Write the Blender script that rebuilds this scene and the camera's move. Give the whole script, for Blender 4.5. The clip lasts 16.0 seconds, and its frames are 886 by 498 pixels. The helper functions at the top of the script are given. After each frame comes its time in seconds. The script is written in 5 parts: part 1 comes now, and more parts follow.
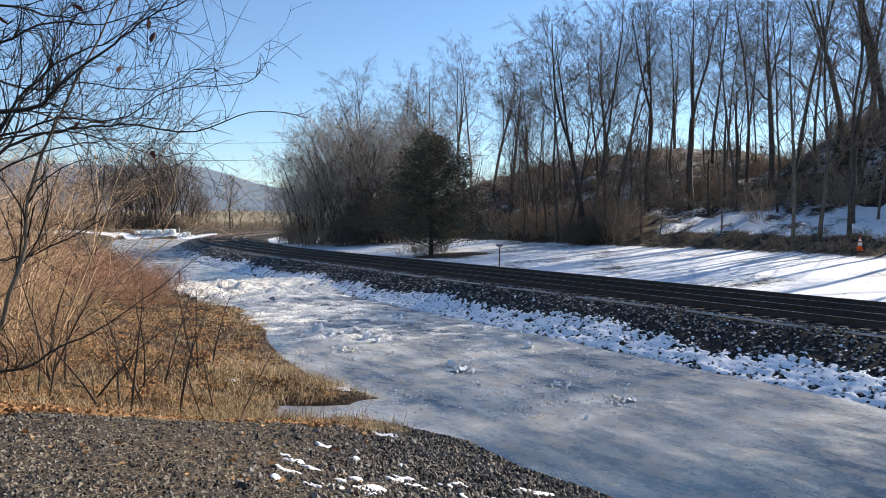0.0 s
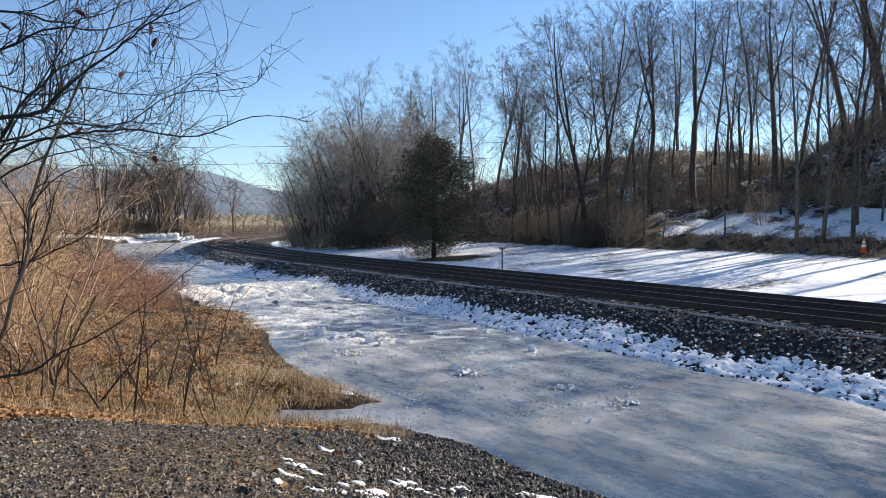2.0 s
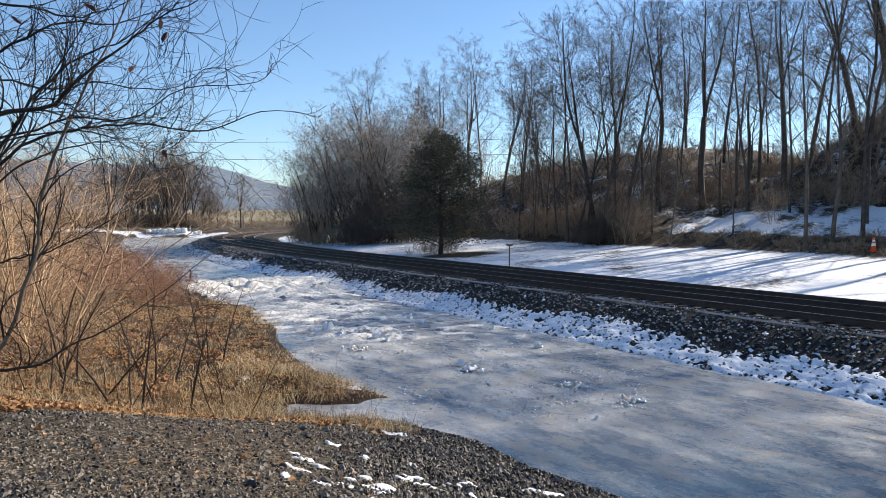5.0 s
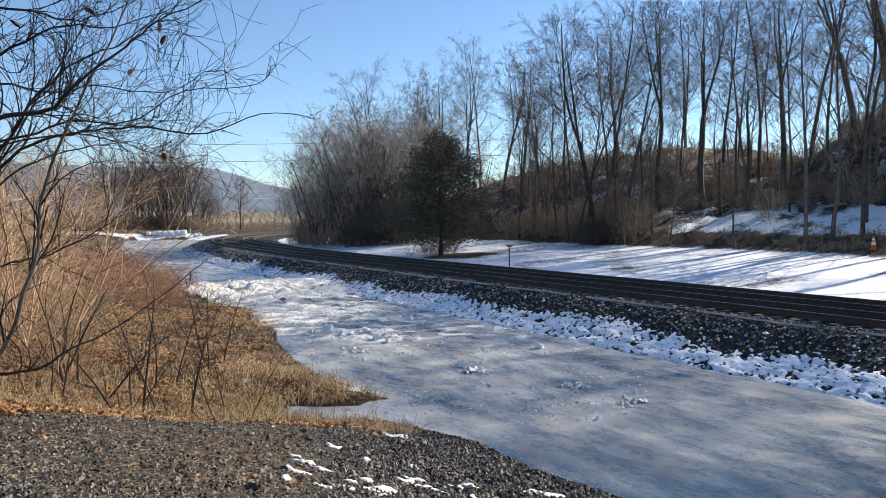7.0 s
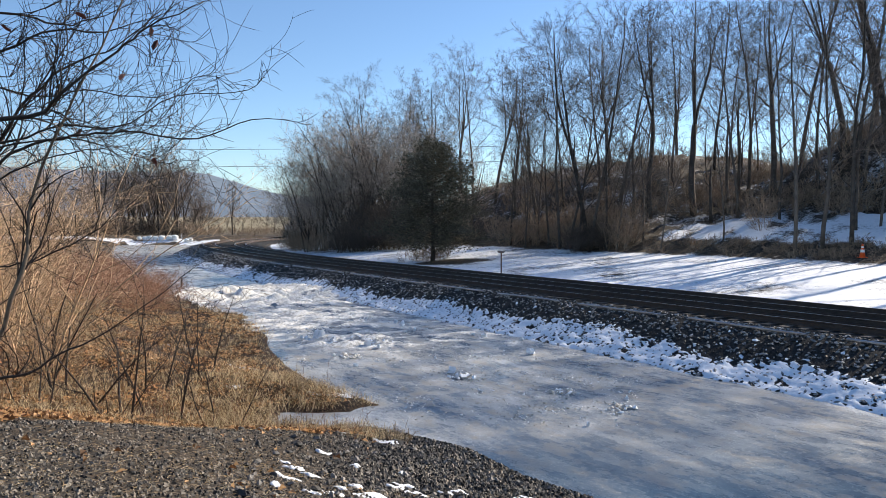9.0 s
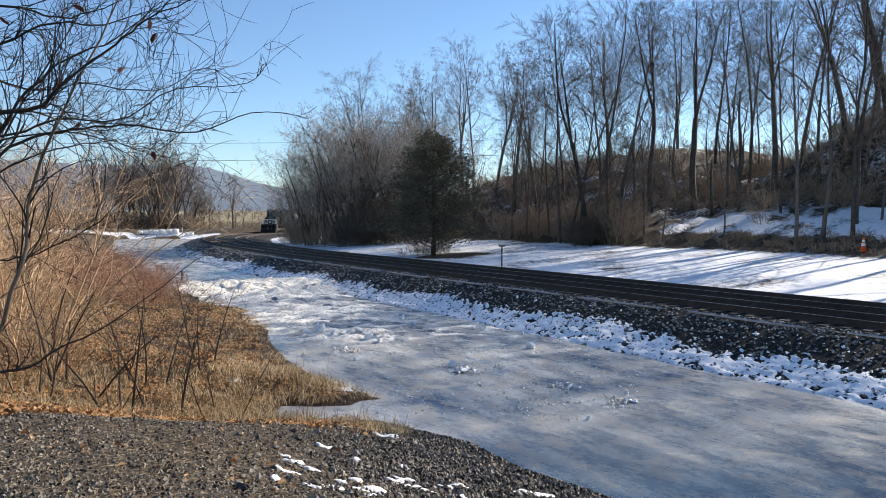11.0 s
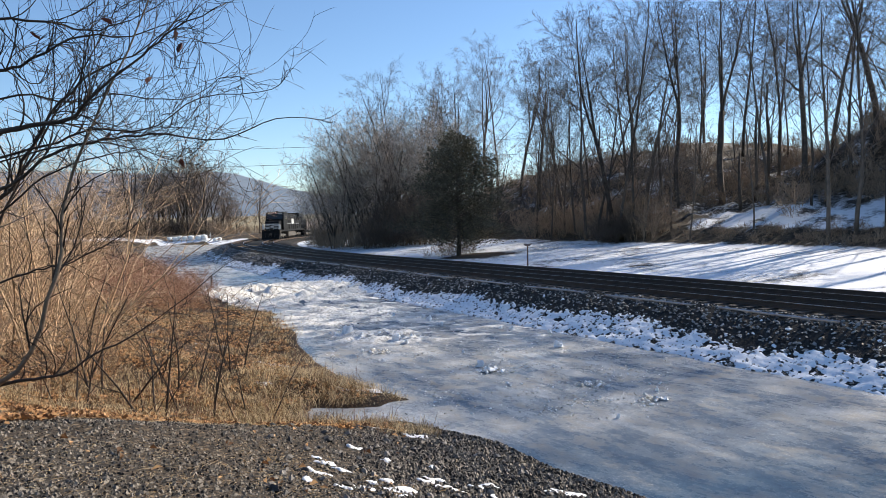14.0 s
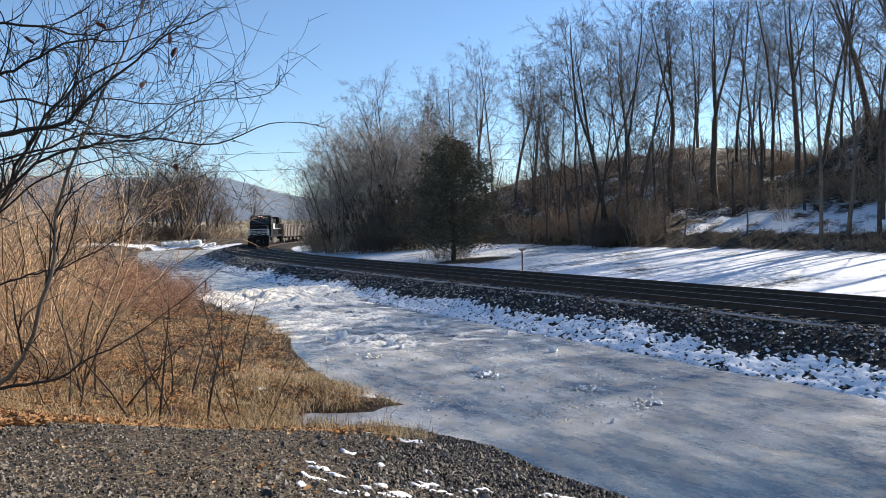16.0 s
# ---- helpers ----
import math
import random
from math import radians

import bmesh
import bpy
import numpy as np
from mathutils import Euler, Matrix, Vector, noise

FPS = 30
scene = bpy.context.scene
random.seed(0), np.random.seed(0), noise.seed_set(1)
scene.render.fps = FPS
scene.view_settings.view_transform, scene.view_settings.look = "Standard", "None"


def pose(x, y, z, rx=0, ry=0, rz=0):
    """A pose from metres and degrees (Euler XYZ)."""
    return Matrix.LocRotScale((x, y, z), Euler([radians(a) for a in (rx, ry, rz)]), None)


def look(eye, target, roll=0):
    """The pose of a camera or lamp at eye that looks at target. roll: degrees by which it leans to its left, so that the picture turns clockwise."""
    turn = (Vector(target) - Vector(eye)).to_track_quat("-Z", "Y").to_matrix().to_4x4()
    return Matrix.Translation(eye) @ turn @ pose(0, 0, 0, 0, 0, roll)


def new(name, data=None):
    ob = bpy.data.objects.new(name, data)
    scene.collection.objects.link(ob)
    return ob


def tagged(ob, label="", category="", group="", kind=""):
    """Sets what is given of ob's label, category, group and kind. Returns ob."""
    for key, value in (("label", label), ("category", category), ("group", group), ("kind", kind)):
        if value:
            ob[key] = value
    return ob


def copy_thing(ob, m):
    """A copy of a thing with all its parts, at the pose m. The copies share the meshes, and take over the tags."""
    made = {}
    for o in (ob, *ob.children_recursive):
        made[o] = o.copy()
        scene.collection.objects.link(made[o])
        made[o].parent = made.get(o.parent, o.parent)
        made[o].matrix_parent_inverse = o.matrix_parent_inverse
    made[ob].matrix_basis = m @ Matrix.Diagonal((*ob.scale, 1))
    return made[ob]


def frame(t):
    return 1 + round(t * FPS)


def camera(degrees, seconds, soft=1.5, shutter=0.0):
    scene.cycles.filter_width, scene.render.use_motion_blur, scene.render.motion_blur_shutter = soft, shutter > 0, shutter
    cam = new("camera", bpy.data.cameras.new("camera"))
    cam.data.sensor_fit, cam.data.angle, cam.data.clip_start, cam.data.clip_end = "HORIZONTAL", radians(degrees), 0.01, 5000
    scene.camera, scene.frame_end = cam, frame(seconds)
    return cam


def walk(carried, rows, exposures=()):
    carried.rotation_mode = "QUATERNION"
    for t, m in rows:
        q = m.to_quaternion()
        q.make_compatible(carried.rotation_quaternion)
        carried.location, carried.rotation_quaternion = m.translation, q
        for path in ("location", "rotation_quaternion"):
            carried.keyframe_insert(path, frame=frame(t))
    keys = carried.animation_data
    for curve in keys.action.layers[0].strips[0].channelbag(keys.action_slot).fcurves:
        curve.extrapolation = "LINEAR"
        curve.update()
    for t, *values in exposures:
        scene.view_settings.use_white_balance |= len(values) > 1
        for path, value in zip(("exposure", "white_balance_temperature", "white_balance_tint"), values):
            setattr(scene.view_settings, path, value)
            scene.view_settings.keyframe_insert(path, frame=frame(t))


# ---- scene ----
# Frozen drainage flat beside a double-track railway. x right, y ahead, z up; the ice lies at z = 0.
cam = camera(65, 16.0, soft=0.8)
PATH = [
    (0, pose(-0, 0, 3.8, 87.534, 0, 0)),
    (0.5, pose(-0.001, 0.002, 3.808, 87.626, -0.066, 0.003)),
    (1, pose(0.001, 0.009, 3.807, 87.756, 0.012, 0.006)),
    (1.5, pose(0.008, -0.008, 3.799, 87.828, 0.121, 0.068)),
    (2, pose(0.014, 0.003, 3.808, 87.778, 0.203, 0.239)),
    (2.5, pose(0.006, 0.006, 3.802, 87.808, 0.103, 0.632)),
    (3, pose(0.007, 0.006, 3.8, 87.712, -0.164, 0.795)),
    (3.5, pose(0.005, -0.007, 3.799, 87.558, -0.069, 0.795)),
    (4, pose(0.001, -0.002, 3.799, 87.497, -0.135, 0.823)),
    (6.5, pose(-0, 0.008, 3.806, 87.476, -0.062, 0.798)),
    (7, pose(-0, 0.007, 3.808, 87.554, 0.166, 0.803)),
    (7.5, pose(0.007, 0, 3.811, 87.619, 0.212, 0.794)),
    (8, pose(0, -0.004, 3.807, 87.708, 0.222, 0.725)),
    (8.5, pose(0.006, -0.021, 3.805, 87.984, -0.063, 0.367)),
    (9, pose(0.018, -0.007, 3.811, 88.05, -0.068, 0.178)),
    (11.5, pose(0.034, 0.011, 3.808, 87.051, -0.062, 0.26)),
    (12, pose(0.151, 0.01, 3.785, 86.362, -0.085, 1.058)),
    (12.5, pose(0.107, 0.017, 3.803, 86.45, 1.671, 1.672)),
    (13, pose(0.05, 0.014, 3.808, 87.128, 1.531, 1.942)),
    (13.5, pose(0.023, -0.002, 3.814, 87.471, 1.348, 2.238)),
    (14, pose(0.024, -0.005, 3.812, 87.597, 1.215, 2.27)),
    (14.5, pose(0.032, -0.008, 3.812, 87.786, 1.164, 2.196)),
    (15, pose(0.031, -0.007, 3.808, 87.872, 1.175, 2.07)),
    (15.5, pose(0.028, -0.013, 3.812, 87.94, 1.074, 2.017)),
    (16, pose(0.032, -0.019, 3.807, 87.991, 1.235, 1.841)),
]
walk(cam, PATH, exposures=[(0, 0.71, 6500, 10), (16, 0.71, 6500, 10)])

# ---- light ----
SUN_AZ, SUN_EL = 56.0, 31.0
world = bpy.data.worlds.new("sky")
scene.world = world
world.use_nodes = True
wn = world.node_tree
sky = wn.nodes.new("ShaderNodeTexSky")
sky.sky_type, sky.sun_disc = "NISHITA", False
sky.sun_elevation, sky.sun_rotation = radians(SUN_EL), radians(SUN_AZ)
sky.air_density, sky.dust_density, sky.ozone_density = 1.0, 0.0, 4.6
background = wn.nodes["Background"]
background.inputs["Strength"].default_value = 0.104
wn.links.new(sky.outputs["Color"], background.inputs["Color"])
sun = new("sun", bpy.data.lights.new("sun", "SUN"))
sun.data.energy, sun.data.angle, sun.data.color = 5.0, radians(0.5), (1.0, 0.895, 0.75)
sun_from = Vector((math.sin(radians(SUN_AZ)) * math.cos(radians(SUN_EL)), math.cos(radians(SUN_AZ)) * math.cos(radians(SUN_EL)), math.sin(radians(SUN_EL))))
sun.matrix_world = look(sun_from * 300, (0, 0, 0))


# ---- materials ----
def material(name, rough=0.8, metal=0.0, spec=0.4):
    m = bpy.data.materials.new(name)
    m.use_nodes = True
    b = m.node_tree.nodes["Principled BSDF"]
    b.inputs["Roughness"].default_value, b.inputs["Metallic"].default_value = rough, metal
    b.inputs["Specular IOR Level"].default_value = spec
    return m, m.node_tree, b


def noise_node(nt, scale, detail=4.0, rough=0.6, stretch=None):
    tc = nt.nodes.new("ShaderNodeNewGeometry")
    n = nt.nodes.new("ShaderNodeTexNoise")
    n.inputs["Scale"].default_value, n.inputs["Detail"].default_value, n.inputs["Roughness"].default_value = scale, detail, rough
    if stretch:
        mp = nt.nodes.new("ShaderNodeMapping")
        mp.inputs["Scale"].default_value = stretch[:3]
        turn = nt.nodes.new("ShaderNodeMapping")
        turn.inputs["Rotation"].default_value = (0, 0, radians(stretch[3]))
        nt.links.new(tc.outputs["Position"], turn.inputs["Vector"])
        nt.links.new(turn.outputs["Vector"], mp.inputs["Vector"])
        nt.links.new(mp.outputs["Vector"], n.inputs["Vector"])
    else:
        nt.links.new(tc.outputs["Position"], n.inputs["Vector"])
    return n.outputs["Fac"]


def ramp(nt, fac, stops):
    r = nt.nodes.new("ShaderNodeValToRGB")
    while len(r.color_ramp.elements) < len(stops):
        r.color_ramp.elements.new(0.5)
    for e, (p, c) in zip(r.color_ramp.elements, stops):
        e.position = p
        e.color = (*c, 1) if isinstance(c, tuple) else (c, c, c, 1)
    nt.links.new(fac, r.inputs["Fac"])
    return r.outputs["Color"]


def mix(nt, fac, a, b, blend="MIX"):
    m = nt.nodes.new("ShaderNodeMix")
    m.data_type, m.blend_type = "RGBA", blend
    for socket, v in ((m.inputs[0], fac), (m.inputs[6], a), (m.inputs[7], b)):
        if isinstance(v, tuple):
            socket.default_value = (*v, 1)
        elif isinstance(v, (int, float)):
            socket.default_value = v
        else:
            nt.links.new(v, socket)
    return m.outputs[2]


def calc(nt, op, a, b=0.0, clamp=False):
    m = nt.nodes.new("ShaderNodeMath")
    m.operation, m.use_clamp = op, clamp
    for socket, v in ((m.inputs[0], a), (m.inputs[1], b)):
        if isinstance(v, (int, float)):
            socket.default_value = v
        else:
            nt.links.new(v, socket)
    return m.outputs[0]


def attr(nt, name):
    a = nt.nodes.new("ShaderNodeAttribute")
    a.attribute_name = name
    return a.outputs["Fac"]


def bump(nt, b, height, strength, distance):
    n = nt.nodes.new("ShaderNodeBump")
    n.inputs["Strength"].default_value, n.inputs["Distance"].default_value = strength, distance
    nt.links.new(height, n.inputs["Height"])
    nt.links.new(n.outputs["Normal"], b.inputs["Normal"])


def surface(name, dark, light, scale, rough=0.8, metal=0.0, relief=0.3, depth=0.01, island=0.0, objects=0.0, spec=0.4, soft=0.0):
    """A two-scale mottled surface; island or objects: how much the pieces differ; soft: light let through thin leaves."""
    m, nt, b = material(name, rough, metal, spec)
    coarse, fine = noise_node(nt, scale), noise_node(nt, scale * 9, 3)
    both = calc(nt, "ADD", calc(nt, "MULTIPLY", coarse, 0.65), calc(nt, "MULTIPLY", fine, 0.35))
    if island:
        g = nt.nodes.new("ShaderNodeNewGeometry")
        both = calc(nt, "ADD", both, calc(nt, "MULTIPLY", calc(nt, "SUBTRACT", g.outputs["Random Per Island"], 0.5), island))
    if objects:
        o = nt.nodes.new("ShaderNodeObjectInfo")
        both = calc(nt, "ADD", both, calc(nt, "MULTIPLY", calc(nt, "SUBTRACT", o.outputs["Random"], 0.5), objects))
    nt.links.new(ramp(nt, both, ((0.3, dark), (0.7, light))), b.inputs["Base Color"])
    if relief:
        bump(nt, b, both, relief, depth)
    if soft:
        tr = nt.nodes.new("ShaderNodeBsdfTranslucent")
        nt.links.new(ramp(nt, both, ((0.3, dark), (0.7, light))), tr.inputs["Color"])
        mx = nt.nodes.new("ShaderNodeMixShader")
        mx.inputs[0].default_value = soft
        nt.links.new(b.outputs[0], mx.inputs[1])
        nt.links.new(tr.outputs[0], mx.inputs[2])
        nt.links.new(mx.outputs[0], nt.nodes["Material Output"].inputs["Surface"])
    return m


BARK = surface("bark", (0.04, 0.033, 0.028), (0.14, 0.115, 0.095), 3.0, 0.9, relief=0.6, depth=0.02, objects=0.25, spec=0.2)
TWIG = surface("twigs", (0.08, 0.062, 0.05), (0.24, 0.185, 0.145), 0.5, 0.85, relief=0, island=0.4, objects=0.3, spec=0.25)
DARK_TWIG = surface("dark_vine_twigs", (0.06, 0.047, 0.038), (0.17, 0.13, 0.1), 0.5, 0.9, relief=0, island=0.4, spec=0.2)
# lighter than TWIG: sunlight on the bend wood is put into the colour
SUNLIT_TWIG = surface("sunlit_twigs", (0.2, 0.155, 0.125), (0.52, 0.43, 0.35), 0.5, 0.85, relief=0, island=0.4, objects=0.3, spec=0.25)
TAN_STEM = surface("tan_stems", (0.15, 0.092, 0.055), (0.72, 0.5, 0.3), 1.0, 0.75, relief=0, island=0.7, objects=0.35, spec=0.3)
RED_STEM = surface("red_brown_stems", (0.2, 0.095, 0.06), (0.46, 0.26, 0.16), 1.0, 0.75, relief=0, island=0.6, objects=0.3, spec=0.3)
DARK_STEM = surface("dark_stems", (0.014, 0.011, 0.009), (0.06, 0.045, 0.035), 4.0, 0.75, relief=0.4, depth=0.004, island=0.3, spec=0.3)
LIMB_BARK = surface("grey_tan_limb_bark", (0.09, 0.07, 0.052), (0.25, 0.19, 0.135), 7.0, 0.8, relief=0.5, depth=0.004, spec=0.3)
BRUSH = surface("brush_twigs", (0.12, 0.088, 0.065), (0.34, 0.25, 0.175), 0.5, 0.9, relief=0, island=0.5, objects=0.4, spec=0.2)
GRASS = surface("dry_grass", (0.22, 0.145, 0.075), (0.88, 0.71, 0.45), 0.8, 0.7, relief=0, island=0.9, objects=0.3, spec=0.3, soft=0.55)
LEAF = surface("dead_leaves", (0.13, 0.062, 0.028), (0.78, 0.48, 0.24), 2.0, 0.7, relief=0, island=1.2, spec=0.35, soft=0.45)
RED_LEAF = surface("red_dead_leaf", (0.04, 0.012, 0.009), (0.1, 0.032, 0.022), 9.0, 0.7, relief=0, soft=0.2)
NEEDLE = surface("cedar_needles", (0.055, 0.054, 0.038), (0.155, 0.142, 0.1), 0.6, 0.75, relief=0, island=0.6, spec=0.3, soft=0.2)
STONE = surface("gravel_stone", (0.012, 0.01, 0.008), (0.2, 0.172, 0.138), 6.0, 0.75, relief=0.5, depth=0.01, island=1.3, spec=0.4)
PIECE = surface("loose_stone", (0.04, 0.036, 0.032), (0.22, 0.2, 0.175), 6.0, 0.75, relief=0.5, depth=0.01, objects=0.9, spec=0.4)
BALLAST = surface("ballast_stone", (0.016, 0.016, 0.017), (0.3, 0.285, 0.27), 5.0, 0.65, relief=0.4, depth=0.01, island=1.3, spec=0.45)
BED = surface("ballast_bed", (0.012, 0.012, 0.012), (0.06, 0.058, 0.056), 14.0, 0.95, relief=0.9, depth=0.05, spec=0.08)
RAIL = surface("rusty_rail_web", (0.035, 0.024, 0.019), (0.085, 0.055, 0.04), 3.0, 0.75, relief=0.2, depth=0.003)
RAILHEAD = surface("worn_rail_head", (0.3, 0.3, 0.31), (0.45, 0.45, 0.46), 2.0, 0.32, metal=1.0, relief=0.05, depth=0.001)
TIE = surface("creosoted_tie", (0.03, 0.023, 0.019), (0.1, 0.08, 0.065), 6.0, 0.85, relief=0.5, depth=0.01, objects=0.4)
SNOW = surface("crusted_snow", (0.72, 0.74, 0.78), (0.86, 0.87, 0.89), 1.5, 0.6, relief=0.5, depth=0.03, spec=0.35)
ICE_LUMP = surface("ice_lump", (0.74, 0.77, 0.8), (0.93, 0.94, 0.95), 8.0, 0.3, relief=0.3, depth=0.02, spec=0.4, soft=0.2)
CRUMB = surface("ice_crumb", (0.5, 0.46, 0.4), (0.92, 0.92, 0.92), 5.0, 0.6, relief=0.2, depth=0.01, island=1.2)
BAG = surface("white_bulk_bag", (0.62, 0.62, 0.6), (0.82, 0.82, 0.8), 3.0, 0.8, relief=0.4, depth=0.03)
ORANGE = surface("orange_cone_plastic", (0.75, 0.1, 0.02), (0.9, 0.17, 0.04), 6.0, 0.5, relief=0.1, depth=0.003)
WHITE = surface("white_band", (0.7, 0.7, 0.68), (0.82, 0.82, 0.8), 8.0, 0.5, relief=0)
POST_WOOD = surface("weathered_post", (0.16, 0.09, 0.07), (0.3, 0.19, 0.15), 8.0, 0.85, relief=0.3, depth=0.005)
STEEL = surface("weathered_steel", (0.2, 0.15, 0.13), (0.33, 0.27, 0.24), 6.0, 0.7, metal=0.2, relief=0.2, depth=0.002)
WIRE = surface("black_cable", (0.03, 0.03, 0.03), (0.06, 0.06, 0.06), 4.0, 0.6, relief=0)
PAINT_BLACK = surface("black_engine_paint", (0.005, 0.005, 0.006), (0.02, 0.019, 0.018), 1.5, 0.65, relief=0.05, depth=0.004, spec=0.12)
PAINT_WHITE = surface("white_engine_paint", (0.5, 0.5, 0.49), (0.72, 0.72, 0.7), 2.5, 0.45, relief=0)
GRIME = surface("grimy_undercarriage", (0.04, 0.036, 0.03), (0.13, 0.115, 0.1), 3.0, 0.8, relief=0.3, depth=0.01)
CAR_GREY = surface("grey_hopper_paint", (0.05, 0.04, 0.034), (0.24, 0.205, 0.18), 0.9, 0.75, relief=0.15, depth=0.008)
GLASS = surface("dark_cab_glass", (0.015, 0.018, 0.022), (0.025, 0.03, 0.035), 2.0, 0.08, relief=0, spec=0.6)
LAMP, lamp_nt, lamp_b = material("headlight_glow", 0.3)
lamp_b.inputs["Base Color"].default_value = (0.9, 0.85, 0.7, 1)
lamp_b.inputs["Emission Color"].default_value = (1.0, 0.5, 0.46, 1)
lamp_b.inputs["Emission Strength"].default_value = 1.6


def ground_material():
    """Leaf-strewn soil, gravel, short winter turf and snow, laid out by the terrain's own cover weights."""
    m, nt, b = material("winter_ground", 0.9, spec=0.25)
    n1, n2, n3 = noise_node(nt, 0.35, 5), noise_node(nt, 3.0, 5, 0.7), noise_node(nt, 22.0, 3)
    soil = ramp(nt, n2, ((0.36, (0.018, 0.014, 0.01)), (0.54, (0.06, 0.046, 0.033)), (0.72, (0.2, 0.15, 0.1))))
    litter = ramp(nt, n3, ((0.42, (0.014, 0.009, 0.006)), (0.55, (0.06, 0.035, 0.019)), (0.7, (0.3, 0.18, 0.09))))
    soil = mix(nt, calc(nt, "MULTIPLY", attr(nt, "litter"), 0.75), soil, litter)
    grit = ramp(nt, noise_node(nt, 55.0, 4, 0.7), ((0.4, (0.008, 0.0075, 0.007)), (0.54, (0.036, 0.033, 0.03)), (0.7, (0.18, 0.165, 0.15))))
    straw = ramp(nt, noise_node(nt, 34.0, 5, 0.75, (1.0, 0.4, 1.0, 25)), ((0.44, (0.012, 0.009, 0.006)), (0.55, (0.07, 0.05, 0.033)), (0.7, (0.34, 0.25, 0.15))))
    grit = mix(nt, ramp(nt, n1, ((0.36, 0.0), (0.56, 0.85))), grit, straw)
    c = mix(nt, attr(nt, "grit"), soil, grit)
    far = ramp(nt, n2, ((0.3, (0.17, 0.13, 0.08)), (0.7, (0.32, 0.27, 0.16))))
    c = mix(nt, attr(nt, "meadow"), c, far)
    snow_c = ramp(nt, n2, ((0.3, (0.72, 0.74, 0.78)), (0.7, (0.86, 0.87, 0.89))))
    edge = calc(nt, "ADD", calc(nt, "MULTIPLY", n1, 0.45), calc(nt, "ADD", calc(nt, "MULTIPLY", n2, 0.35), calc(nt, "MULTIPLY", n3, 0.2)))
    cover = calc(nt, "MULTIPLY", calc(nt, "SUBTRACT", calc(nt, "ADD", attr(nt, "snow"), edge), 0.95), 9.0, True)
    nt.links.new(mix(nt, cover, c, snow_c), b.inputs["Base Color"])
    nt.links.new(calc(nt, "SUBTRACT", 0.92, calc(nt, "MULTIPLY", cover, 0.3)), b.inputs["Roughness"])
    h = calc(nt, "ADD", calc(nt, "MULTIPLY", n2, 0.5), calc(nt, "MULTIPLY", n3, 0.3))
    bump(nt, b, h, 0.6, 0.06)
    return m


def ice_material():
    """Layered overflow ice: grey-blue sheets, darker and bluer near the eye, tan silt and white frozen crust, smooth to
    frosted.
    """
    m, nt, b = material("overflow_ice", 0.35, spec=0.24)
    big = noise_node(nt, 0.34, 5, 0.55, (1.0, 0.35, 1.0, -35))
    mid = noise_node(nt, 1.5, 6, 0.62, (1.0, 0.42, 1.0, -35))
    fine = noise_node(nt, 9.0, 5, 0.7)
    speck = noise_node(nt, 30.0, 2, 0.5)
    tone = calc(nt, "ADD", calc(nt, "MULTIPLY", big, 0.38), calc(nt, "ADD", calc(nt, "MULTIPLY", mid, 0.34), calc(nt, "ADD", calc(nt, "MULTIPLY", fine, 0.16), calc(nt, "MULTIPLY", speck, 0.12))))
    c = ramp(nt, tone, ((0.41, (0.06, 0.09, 0.14)), (0.46, (0.19, 0.215, 0.245)), (0.52, (0.35, 0.355, 0.35)), (0.6, (0.6, 0.6, 0.59))))
    c = mix(nt, attr(nt, "clear"), c, ramp(nt, tone, ((0.4, (0.016, 0.036, 0.08)), (0.52, (0.06, 0.098, 0.145)), (0.62, (0.19, 0.22, 0.25)))))
    silt = ramp(nt, noise_node(nt, 2.2, 7, 0.75, (1.0, 0.5, 1.0, -45)), ((0.48, 0.0), (0.62, 0.55)))
    c = mix(nt, calc(nt, "MULTIPLY", silt, calc(nt, "SUBTRACT", 1.0, calc(nt, "MULTIPLY", attr(nt, "clear"), 0.75))), c, (0.38, 0.32, 0.24))
    rime = calc(nt, "MULTIPLY", calc(nt, "SUBTRACT", calc(nt, "ADD", calc(nt, "MULTIPLY", attr(nt, "crust"), 0.9), calc(nt, "ADD", calc(nt, "MULTIPLY", fine, 0.5), calc(nt, "MULTIPLY", mid, 0.3))), 0.6), 4.5, True)
    c = mix(nt, rime, c, ramp(nt, fine, ((0.36, (0.36, 0.33, 0.28)), (0.46, (0.72, 0.68, 0.61)), (0.58, (0.94, 0.91, 0.85)))))
    flake = calc(nt, "MULTIPLY", ramp(nt, speck, ((0.62, 0.0), (0.68, 1.0))), ramp(nt, mid, ((0.44, 0.0), (0.58, 0.9))))
    flake = calc(nt, "MULTIPLY", flake, calc(nt, "SUBTRACT", 1.0, calc(nt, "MULTIPLY", attr(nt, "clear"), 0.8)))
    c = mix(nt, flake, c, (0.82, 0.83, 0.84))
    grime = calc(nt, "MULTIPLY", ramp(nt, noise_node(nt, 17.0, 3, 0.6), ((0.62, 0.0), (0.7, 0.8))), ramp(nt, silt, ((0.1, 0.0), (0.5, 1.0))))
    c = mix(nt, grime, c, (0.07, 0.055, 0.04))
    nt.links.new(c, b.inputs["Base Color"])
    r = calc(nt, "ADD", calc(nt, "MULTIPLY", mid, 0.4), 0.06)
    r = calc(nt, "ADD", r, calc(nt, "MULTIPLY", calc(nt, "ADD", rime, calc(nt, "ADD", flake, silt)), 0.4), True)
    nt.links.new(r, b.inputs["Roughness"])
    bump(nt, b, calc(nt, "ADD", calc(nt, "MULTIPLY", fine, 0.7), calc(nt, "MULTIPLY", mid, 0.9)), 0.22, 0.04)
    return m


GROUND, ICE = ground_material(), ice_material()


